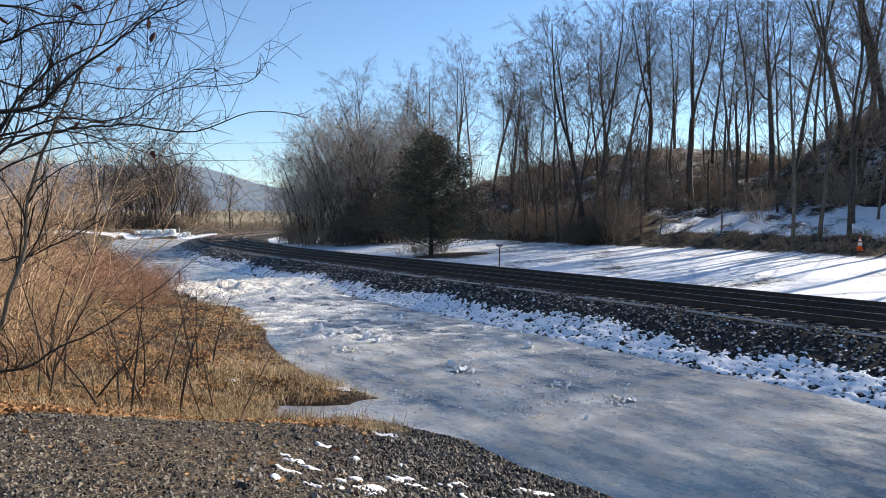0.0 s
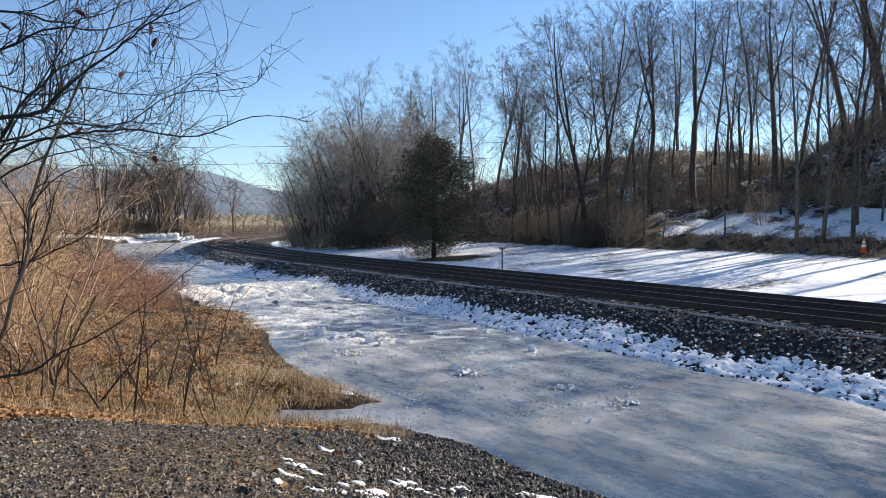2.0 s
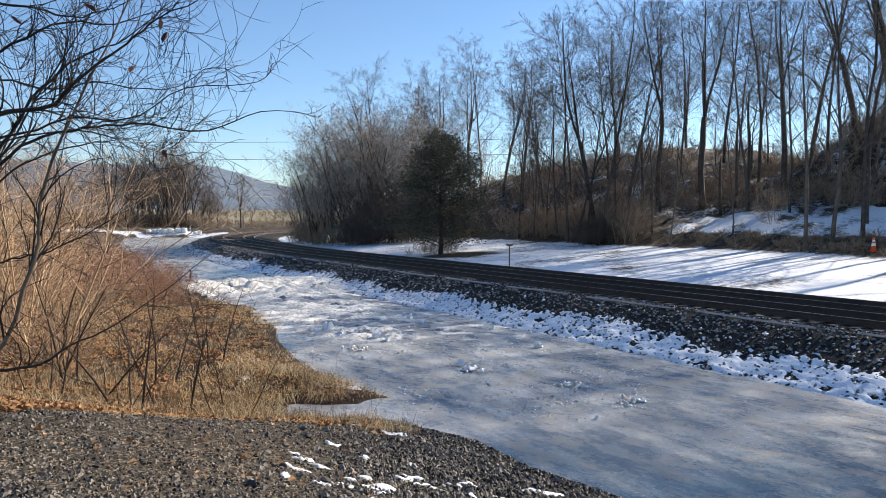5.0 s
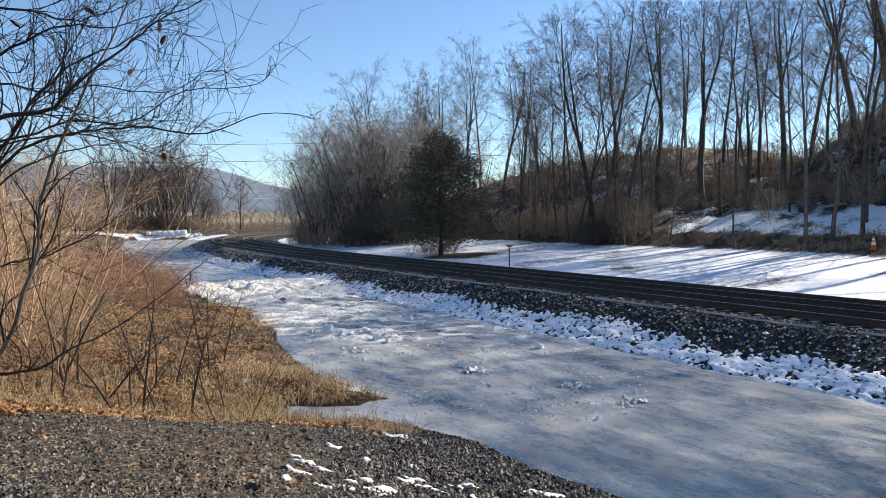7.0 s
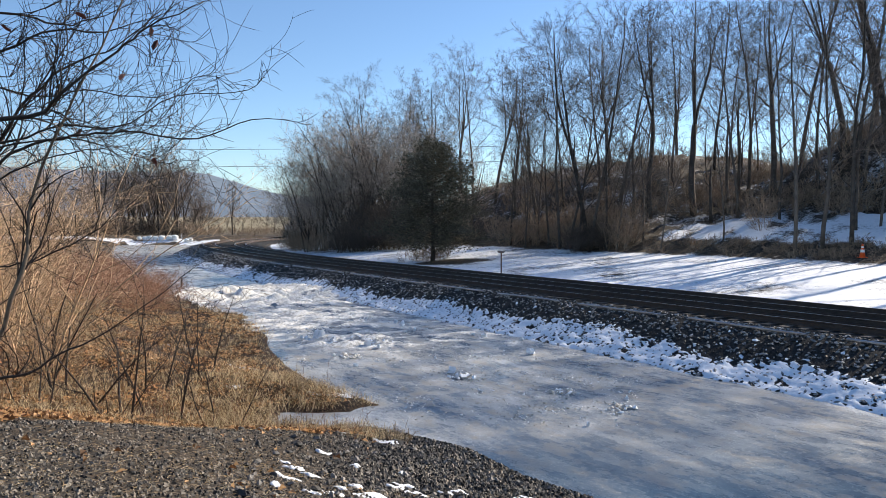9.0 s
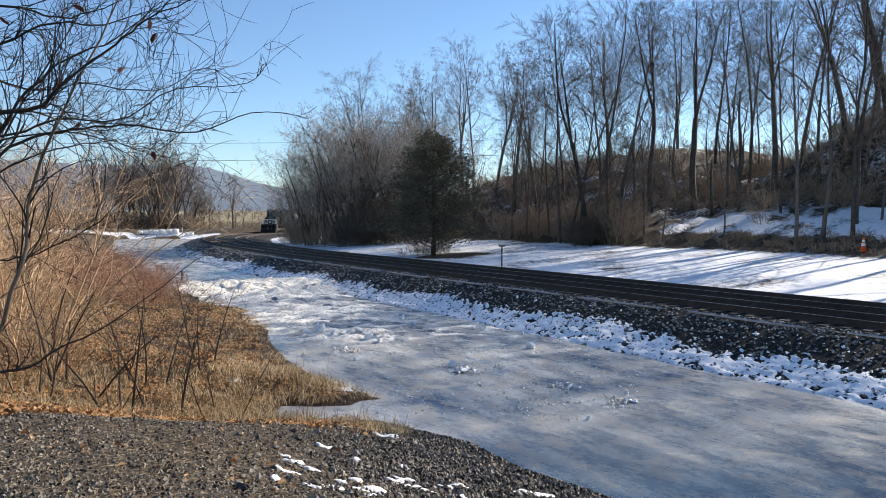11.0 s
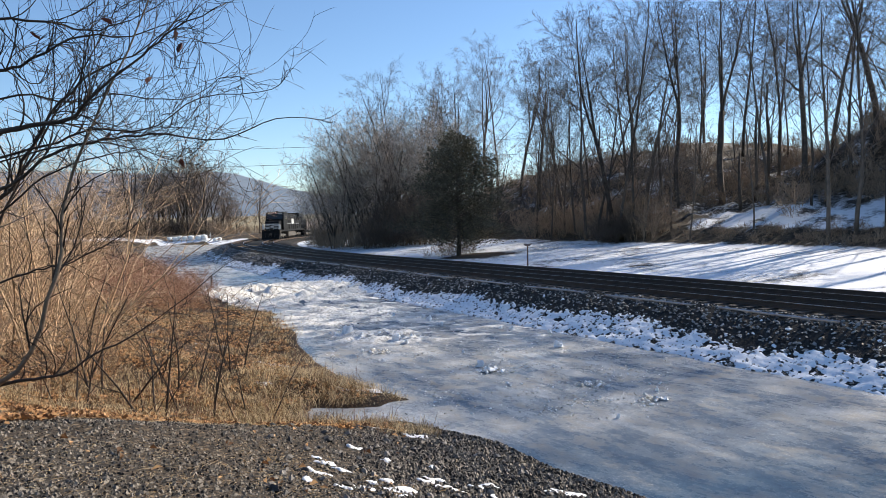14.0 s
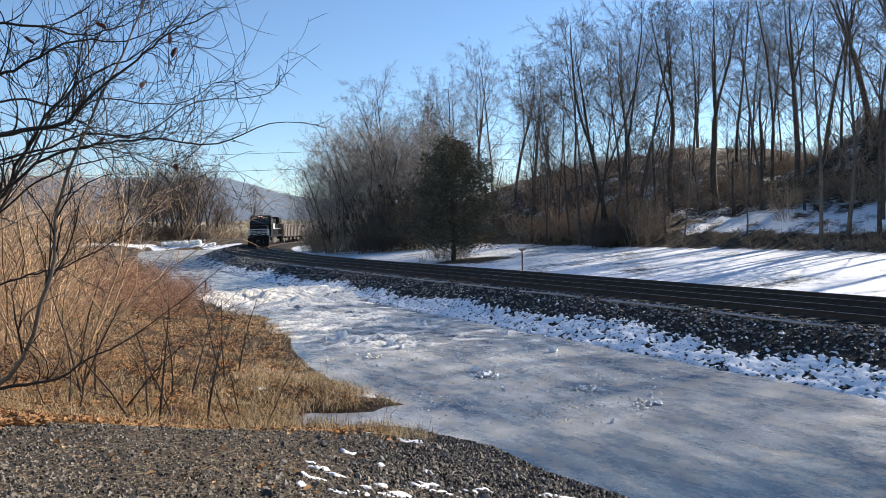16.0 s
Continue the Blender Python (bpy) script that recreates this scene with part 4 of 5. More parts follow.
def plant_cedar():
    """A broad dark cedar: a straight stem, rising boughs and dense sprays of short needles out to their tips."""
    rng = random.Random(4)
    trunk, crown = Shape(), Shape()
    trunk.tube([(0, 0, -0.2), (0.05, 0, 2), (0, 0.08, 5), (-.1, 0, 9.3)], [0.2, 0.17, 0.1, 0.02], 6)
    for i in range(230):
        h = 0.45 + 8.8 * (i / 230) ** 0.95
        a = i * 2.399 + rng.uniform(-.4, .4)
        wide = min(1.0, 0.72 + 0.28 * h / 2.2) * (1 - h / 10.2) ** 0.62
        lobes = 1.0 + 0.8 * noise.noise((h * 0.55, math.cos(a) * 1.4, math.sin(a) * 1.4))
        reach = max(0.35, 5.7 * wide * rng.uniform(0.55, 1.05) * lobes)
        pts = [(0, 0, h)]
        for k in range(1, 5):
            t = k / 4
            pts.append((math.cos(a) * reach * t + rng.gauss(0, .07), math.sin(a) * reach * t + rng.gauss(0, .07), h + reach * (0.42 * t - 0.2 * t * t) + rng.gauss(0, .06)))
        trunk.tube(pts, [0.035, 0.028, 0.02, 0.014, 0.008], 3)
        for k in range(int(22 + 44 * reach)):
            t = rng.uniform(0.08, 1.0) ** 0.62
            j = min(int(t * 4), 3)
            p = Vector(pts[j]).lerp(Vector(pts[j + 1]), t * 4 - j) + Vector((rng.gauss(0, .22), rng.gauss(0, .22), rng.gauss(0, .2)))
            w = Vector((math.cos(a) + rng.gauss(0, .7), math.sin(a) + rng.gauss(0, .7), rng.gauss(0.4, .5))).normalized() * rng.uniform(0.14, 0.34)
            n = w.orthogonal().normalized() * rng.uniform(0.018, 0.04)
            n = Matrix.Rotation(rng.uniform(0, 6.28), 3, w) @ n
            o = len(crown.v)
            crown.v += [tuple(p - n * .4), tuple(p + w * .5 - n), tuple(p + w), tuple(p + w * .5 + n)]
            crown.f.append((o, o + 1, o + 2, o + 3))
    ob = thing("tree", "broad dark green cedar tree at the edge of the snow", "tree", m=Matrix.Translation(seat(-0.0175, 58.5, 0.05)) @ Matrix.Scale(1.07, 4))
    part("trunk", trunk, BARK, ob, smooth=True)
    part("crown", crown, NEEDLE, ob, "dense dark green needle sprays")


plant_hill()
plant_cedar()


def plant_far():
    rng = random.Random(61)
    form = dict(FORKED, fork=0.25, limbs=(7, 6, 5, 3), fine=0.024, segs=(6, 3, 2, 1))
    far = Grove([tree(110 + i, 17, 0.24, form, "bare tree in the far belt of trees beyond the crossing", "far belt of trees", TWIG) for i in range(4)])
    belt = [(-0.47, 152, 1.0), (-0.455, 164, 1.1), (-0.445, 150, 0.95), (-0.43, 154, 1.05), (-0.42, 160, 1.15), (-0.412, 150, 1.1), (-0.402, 153, 1.2), (-0.393, 158, 1.1), (-0.385, 152, 1.05), (-0.376, 158, 0.95), (-0.366, 164, 0.75), (-0.352, 170, 0.65), (-0.34, 176, 0.6), (-0.306, 158, 0.74), (-0.49, 150, 0.95), (-0.51, 156, 0.9)]
    for i, (b, depth, size) in enumerate(belt):
        far.put(i, *seat(b, depth, 0.1), rng.uniform(0, 6.28), size)
    for i in range(12):
        far.put(i, *seat(-0.36 + 0.0115 * i, rng.uniform(185, 235), 0.1), rng.uniform(0, 6.28), rng.uniform(0.3, 0.5))
    for i in range(20):
        far.put(i, *seat(-0.475 + 0.0068 * i + rng.uniform(-.003, .003), rng.uniform(156, 190), 0.1), rng.uniform(0, 6.28), rng.uniform(0.65, 1.0) * (1.0 if i < 14 else 0.6))
    for i in range(22):
        far.put(i, *seat(-0.66 + 0.0125 * i, rng.uniform(150, 195), 0.1), rng.uniform(0, 6.28), rng.uniform(0.55, 0.95))
    low = Brush(range(130, 133), 4.0, 0.03, dict(SHRUB, stems=6, limbs=(5, 4, 3), fine=0.024))
    for i in range(120):
        b = -0.62 + 0.0034 * i + rng.uniform(-.004, .004)
        low.put(i, *seat(b, rng.uniform(145, 175) if b < -0.35 else rng.uniform(155, 205), 0.1), rng.uniform(0, 6.28), rng.uniform(0.6, 1.1) * (1.0 if b < -0.36 else 0.7))
    for i in range(34):
        low.put(i, *seat(-0.243 + 0.0016 * i, rng.uniform(76, 92), 0.05), rng.uniform(0, 6.28), rng.uniform(0.25, 0.5))
    low.done("far_brush", BRUSH, "brown bare brush beside the far end of the line")
    dim = Brush(range(134, 136), 5.0, 0.05, dict(SHRUB, stems=7, limbs=(6, 5, 4), fine=0.035, wild=1.8))
    for i in range(34):
        dim.put(i, *seat(-0.6 + 0.0072 * i, rng.uniform(146, 156), 0.1), rng.uniform(0, 6.28), rng.uniform(0.45, 0.9))
    dim.done("far_thicket", DARK_TWIG, "dark thicket under the far belt of trees")


plant_far()


# ---- near bank: thicket, grass, leaves, gravel ----
def plant_thicket():
    rng = random.Random(77)
    tan = Grove([tree(140 + i, 3.4, 0.014, dict(STICK, stems=11), "leafless tan shrub with arching stems in dry grass", "thicket on the bank", TAN_STEM, "shrub", "shrub", TAN_STEM) for i in range(5)])
    red = Grove([tree(150 + i, 2.3, 0.012, dict(STICK, stems=14, fine=0.005), "low red-brown leafless bramble on the bank", "brambles on the bank", RED_STEM, "shrub", "shrub", RED_STEM) for i in range(3)])
    dark = Grove([tree(160 + i, 2.5, 0.024, dict(STICK, stems=3, limbs=(5, 4, 3), wild=1.2, lean=0.6), "few dark bare shoots rising from the leaves", "dark shoots", DARK_STEM, "shrub", "shrub", DARK_STEM) for i in range(3)])
    k = 0
    for i in range(400):
        y = 12.0 + 40 * rng.random() ** 1.3
        x = -y * rng.uniform(0.38, 0.74)
        q = shore_distance(x, y)
        if q < 2.6 or k > 70:
            continue
        tan.put(k, x, y, height(x, y) - 0.02, rng.uniform(0, 6.28), rng.uniform(0.3, 0.7) * (0.42 + 0.85 * ease(-x / y, 0.52, 0.64)))
        k += 1
    k = 0
    for i in range(300):
        y = rng.uniform(24, 66)
        x = -y * rng.uniform(0.4, 0.62)
        if shore_distance(x, y) < 1.4 or k > 62:
            continue
        red.put(k, x, y, height(x, y) - 0.02, rng.uniform(0, 6.28), rng.uniform(0.6, 1.05))
        k += 1
    tall = Grove([tree(170 + i, 5.2, 0.03, dict(STICK, stems=4, limbs=(9, 5, 4), fine=0.004, lean=0.5, wild=1.4), "tall leafless tan sapling clump in the thicket", "sapling clumps", TAN_STEM, "shrub", "shrub", TAN_STEM) for i in range(3)])
    for i in range(24):
        y = rng.uniform(12.5, 30)
        x = -y * rng.uniform(0.6, 0.76)
        tall.put(i, x, y, height(x, y) - 0.02, rng.uniform(0, 6.28), rng.uniform(0.7, 1.05))
    for i, (x, y, size) in enumerate([(-5.1, 10.9, 1.05), (-4.8, 12.2, 0.95), (-4.1, 12.6, 0.8), (-6.6, 12.0, 1.1), (-5.9, 13.5, 1.0), (-6.2, 10.6, 0.8), (-7.6, 13.0, 1.1), (-5.4, 15.6, 1.0)]):
        dark.put(i, x, y, height(x, y) - 0.02, 1.3 * i, size)


def build_grass():
    """Bent dry blades in tufts over the bank, palest and thickest on the knoll by the cove."""
    rng, sh = random.Random(12), Shape()
    tufts = 0
    while tufts < 2000:
        y = 9.5 + 36 * rng.random() ** 1.7
        x = -y * rng.uniform(0.06, 0.74)
        q = shore_distance(x, y)
        if q < 0.06 or y < gravel_edge(x) + 0.5 + rng.uniform(0, .9):
            continue
        knoll = max(0.0, 1 - ((x + 3.7) / 2.0) ** 2 - ((y - 14.2) / 3.0) ** 2)
        spit = y < 15.2 and x > -3.2
        if rng.random() > (0.9 if knoll > 0.1 or spit else 0.55 if q < 1.6 else 0.6 if noise.noise((x * .35, y * .35, 2)) > -.05 else 0.12):
            continue
        tufts += 1
        z, tall = height(x, y), rng.uniform(0.06, 0.2) * (1.0 + 0.9 * knoll)
        lean = rng.uniform(0, 6.28)
        for _ in range(24):
            a, l = rng.uniform(0, 6.28), tall * rng.uniform(0.4, 1.4)
            bx, by = x + rng.gauss(0, .14), y + rng.gauss(0, .14)
            w = 0.0022 + 0.00015 * y
            tx, ty = math.cos(a) * l * .8 + math.cos(lean) * l * .9, math.sin(a) * l * .8 + math.sin(lean) * l * .9
            o = len(sh.v)
            wx, wy = w * math.cos(a + 1.57), w * math.sin(a + 1.57)
            sh.v += [(bx - wx, by - wy, z - .02), (bx + wx, by + wy, z - .02), (bx + tx * .4 + wx, by + ty * .4 + wy, z + l * .6), (bx + tx * .4 - wx, by + ty * .4 - wy, z + l * .6), (bx + tx, by + ty, z + l * rng.uniform(.35, .95))]
            sh.f += [(o, o + 1, o + 2, o + 3), (o + 3, o + 2, o + 4)]
    tagged(new("dry_grass", mesh("dry_grass", sh.v, sh.f, GRASS)), "straw-coloured dead grass matted along the bank", "grass", kind="stuff")
    # dark dry weed stalks with side twigs among the grass
    weed = Shape()
    for i in range(900):
        y = 10.5 + 30 * rng.random() ** 1.6
        x = -y * rng.uniform(0.1, 0.72)
        if shore_distance(x, y) < 0.15 or y < gravel_edge(x) + 0.4:
            continue
        z, l, a = height(x, y), rng.uniform(0.2, 0.75), rng.uniform(0, 6.28)
        lx, ly = math.cos(a) * l * rng.uniform(.05, .7), math.sin(a) * l * rng.uniform(.05, .7)
        top = (x + lx, y + ly, z + l)
        r = 0.0018 + 0.00008 * y
        weed.tube([(x, y, z - .03), (x + lx * .35, y + ly * .35, z + l * .55), top], [r, r, r * .6], 3, False, True)
        for c in range(4):
            t = rng.uniform(.35, .95)
            p = (x + lx * t * t, y + ly * t * t, z + l * t)
            b, m = rng.uniform(0, 6.28), l * rng.uniform(.12, .3)
            weed.tube([p, (p[0] + math.cos(b) * m, p[1] + math.sin(b) * m, p[2] + m * rng.uniform(.2, .9))], [r * .8, r * .5], 3, False, True)
    tagged(new("weed_stalks", mesh("weed_stalks", weed.v, weed.f, RED_STEM)), "brittle brown weed stalks standing in the grass", "weeds", kind="stuff")


def build_leaves():
    rng, sh, n = random.Random(13), Shape(), 0
    while n < 23000:
        y = 5.8 + 24 * rng.random() ** 1.5
        x = -y * rng.uniform(0.1, 0.76)
        q = shore_distance(x, y)
        edge = gravel_edge(x) + 0.2 + 0.9 * noise.noise((x * 0.7, y * 0.7, 3.0)) + 0.4 * noise.noise((x * 2.5, y * 2.5, 3.0))
        if q < 0.3 or (y < edge and rng.random() > 0.006) or noise.noise((x * 1.1, y * 1.1, 8.0)) < -0.25 + 0.3 * rng.random():
            continue
        n += 1
        z, a, r, lift = height(x, y) + 0.015, rng.uniform(0, 6.28), rng.uniform(0.02, 0.045) + 0.001 * y, rng.uniform(0.005, 0.05)
        ca, sa, o = math.cos(a), math.sin(a), len(sh.v)
        for px, py, pz in ((-r, 0, 0), (0, -r * .55, lift), (r, 0, lift * .3), (0, r * .55, lift)):
            sh.v.append((x + ca * px - sa * py, y + sa * px + ca * py, z + pz + rng.uniform(0, .03)))
        sh.f += [(o, o + 1, o + 2), (o, o + 2, o + 3)]
    tagged(new("leaf_litter", mesh("leaf_litter", sh.v, sh.f, LEAF)), "fallen brown oak leaves covering the bank", "leaves", kind="stuff")


def pebble(shape, x, y, z, r, rng):
    """A small angular stone: four corners on the ground, a ridge on top."""
    o, a = len(shape.v), rng.uniform(0, 6.28)
    ca, sa = math.cos(a), math.sin(a)
    for px, py, pz in ((-1, -.7, -.3), (1, -.6, -.3), (.9, .7, -.3), (-.8, .8, -.3), (-.4, 0, .75), (.45, .1, .6)):
        px, py = px * r * rng.uniform(.75, 1.25), py * r * rng.uniform(.7, 1.2)
        shape.v.append((x + ca * px - sa * py, y + sa * px + ca * py, z + pz * r * rng.uniform(.7, 1.25)))
    shape.f += [(o, o + 1, o + 5, o + 4), (o + 1, o + 2, o + 5), (o + 2, o + 3, o + 4, o + 5), (o + 3, o, o + 4)]


def build_gravel():
    rng, sh = random.Random(14), Shape()
    n = 0
    while n < 46000:
        y = 4.6 + 9.2 * rng.random() ** 1.35
        x = y * rng.uniform(-0.78, 0.5)
        q = shore_distance(x, y)
        edge = gravel_edge(x)
        if q < -0.1 or y > edge + 2.6:
            continue
        if y > edge + 0.3 and x < -2.4 and rng.random() > 0.08:
            continue
        coarse = ease(x / y, -0.25, 0.0) * (1 - 0.5 * ease(q, 3, 6))
        if rng.random() > 0.45 + 0.55 * coarse:
            continue
        n += 1
        r = 0.007 + 0.016 * rng.random() ** 1.8 + coarse * rng.uniform(0.004, 0.022)
        pebble(sh, x, y, height(x, y) + r * 0.25, r, rng)
    tagged(new("gravel", mesh("gravel", sh.v, sh.f, STONE)), "loose grey crushed gravel on the point", "gravel", kind="stuff")
    blocks = []
    for k in range(6):
        one = Shape()
        stone_shape(one, 0, 0, 0, 1.0, rng)
        blocks.append(mesh("stone", one.v, one.f, PIECE))
    n = 0
    while n < 290:
        y, q = rng.uniform(5.2, 12.7), 0
        x = y * rng.uniform(-0.3, 0.36)
        if shore_distance(x, y) < 0.0:
            continue
        ob = new("stone", blocks[n % 6])
        r = rng.uniform(0.03, 0.06)
        ob.parent = GROUND_OB
        ob.matrix_basis = Matrix.Translation((x, y, height(x, y) + r * .3)) @ Matrix.Rotation(rng.uniform(0, 6.28), 4, "Z") @ Matrix.Diagonal((r, r, r, 1))
        n += 1
    straw = Shape()
    for _ in range(5200):
        y = rng.uniform(4.8, 10.5)
        x = y * rng.uniform(-0.76, -0.02)
        if noise.noise((x * .5, y * .5, 4)) < -.1 or shore_distance(x, y) < 0.5:
            continue
        a, l = rng.uniform(0, 3.14), rng.uniform(.012, .05)
        dx, dy, z = math.cos(a) * l, math.sin(a) * l, height(x, y) + .022
        straw.tube([(x - dx, y - dy, z), (x, y, z + rng.uniform(0, .02)), (x + dx, y + dy, z)], [.001] * 3, 3)
    tagged(new("straw", mesh("straw", straw.v, straw.f, GRASS)), "scattered dead straw over the gravel", "straw", kind="stuff")
    # ragged leftover snow between the stones
    spots = [(rng.uniform(-1.9, 2.3), rng.uniform(6.5, 9.3), rng.uniform(.05, .16), rng.uniform(.04, .09)) for _ in range(34)]
    for i, (x, y, rx, ry) in enumerate([s for s in spots if shore_distance(s[0], s[1]) > 0.2] + [(-0.75, 7.35, 0.24, 0.16), (-0.55, 6.75, 0.28, 0.16), (-1.15, 7.1, 0.15, 0.09), (-0.2, 7.9, 0.17, 0.1), (-0.5, 8.3, 0.18, 0.08), (0.2, 8.6, 0.14, 0.08), (1.15, 8.9, 0.3, 0.13), (1.0, 7.6, 0.2, 0.16), (1.7, 8.75, 0.22, 0.1), (-1.7, 7.3, 0.17, 0.07), (-1.5, 7.75, 0.13, 0.06), (-0.95, 11.4, 0.3, 0.14), (-1.5, 11.9, 0.4, 0.1), (0.1, 6.5, 0.22, 0.1), (-2.6, 15.2, 0.5, 0.3), (-5.2, 17.5, 0.5, 0.22), (-4.6, 15.0, 0.22, 0.12), (-7.5, 19.5, 0.4, 0.2), (2.2, 8.2, 0.3, 0.12)]):
        verts, faces, m = [], [], 28
        for a in range(m):
            for f, lift in ((1.0, -0.03), (0.75, 0.013), (0.35, 0.019)):
                t = 2 * math.pi * a / m
                k = f * (1 + 0.9 * noise.noise((math.cos(t) * 1.6 + i * 7, math.sin(t) * 1.6, 1.0)) + 0.55 * noise.noise((math.cos(t) * 5, math.sin(t) * 5, i * 3.0)))
                px, py = x + rx * k * math.cos(t), y + ry * k * math.sin(t)
                verts.append((px, py, height(px, py) + lift + 0.05 * noise.noise((px * 11, py * 9, 0))))
        for a in range(m):
            b = (a + 1) % m
            faces += [(a * 3 + j, b * 3 + j, b * 3 + j + 1, a * 3 + j + 1) for j in (0, 1)]
        verts.append((x, y, height(x, y) + 0.02))
        faces += [(a * 3 + 2, ((a + 1) % m) * 3 + 2, len(verts) - 1) for a in range(m)]
        tagged(new("snow_patch", mesh("snow_patch", verts, faces, SNOW, True)), "small melting snow patch among the gravel", "snow", "snow patches")


STEMS = [
    (9.0, .032, (-6.10, 1.88), (-5.45, 3.19), (-5.36, 4.23), (-4.70, 5.49), (-4.18, 6.64), (-4.03, 7.14)),
    (9.5, .028, (-6.46, 4.28), (-6.21, 4.74), (-5.63, 5.56), (-5.06, 5.97), (-4.46, 6.25), (-3.76, 6.72)),
    (10.0, .022, (-7.06, 3.57), (-6.54, 4.67), (-5.86, 5.68), (-5.18, 6.72), (-4.92, 7.36)),
    (9.2, .016, (-6.33, 4.04), (-5.71, 4.49), (-4.95, 4.77), (-4.27, 4.75), (-3.76, 4.26)),
    (9.4, .014, (-6.34, 3.14), (-5.77, 3.27), (-5.20, 3.47), (-4.48, 3.91), (-4.05, 4.62)),
    (9.0, .022, (-6.11, 1.75), (-5.39, 1.89), (-4.91, 2.17), (-4.14, 2.56), (-3.24, 3.28)),
]
BOUGHS = [
    (9.0, .022, (-6.11, 4.40), (-5.42, 4.80), (-4.84, 4.95), (-4.10, 5.01), (-3.22, 4.94), (-2.45, 5.16), (-1.79, 5.12)),
    (8.5, .034, (-5.97, 4.98), (-5.54, 5.05), (-5.00, 5.18), (-4.63, 5.36), (-4.02, 5.95), (-3.56, 6.17), (-2.95, 6.55)),
    (9.5, .026, (-6.64, 5.96), (-6.17, 6.07), (-5.47, 6.43), (-4.58, 6.42), (-3.92, 6.65)),
    (10.0, .02, (-6.81, 6.85), (-5.99, 6.80), (-5.43, 6.64), (-4.85, 6.80), (-4.20, 7.11)),
    (9.8, .014, (-6.38, 5.72), (-5.66, 5.60), (-5.02, 5.68), (-4.06, 5.60), (-3.34, 5.91), (-2.94, 5.71)),
    (9.3, .015, (-5.60, 4.99), (-5.08, 5.14), (-4.39, 5.13), (-3.55, 5.51), (-2.60, 5.62), (-2.40, 5.85)),
    (9.6, .011, (-5.48, 4.99), (-4.69, 4.91), (-4.15, 4.73), (-3.68, 4.63)),
]


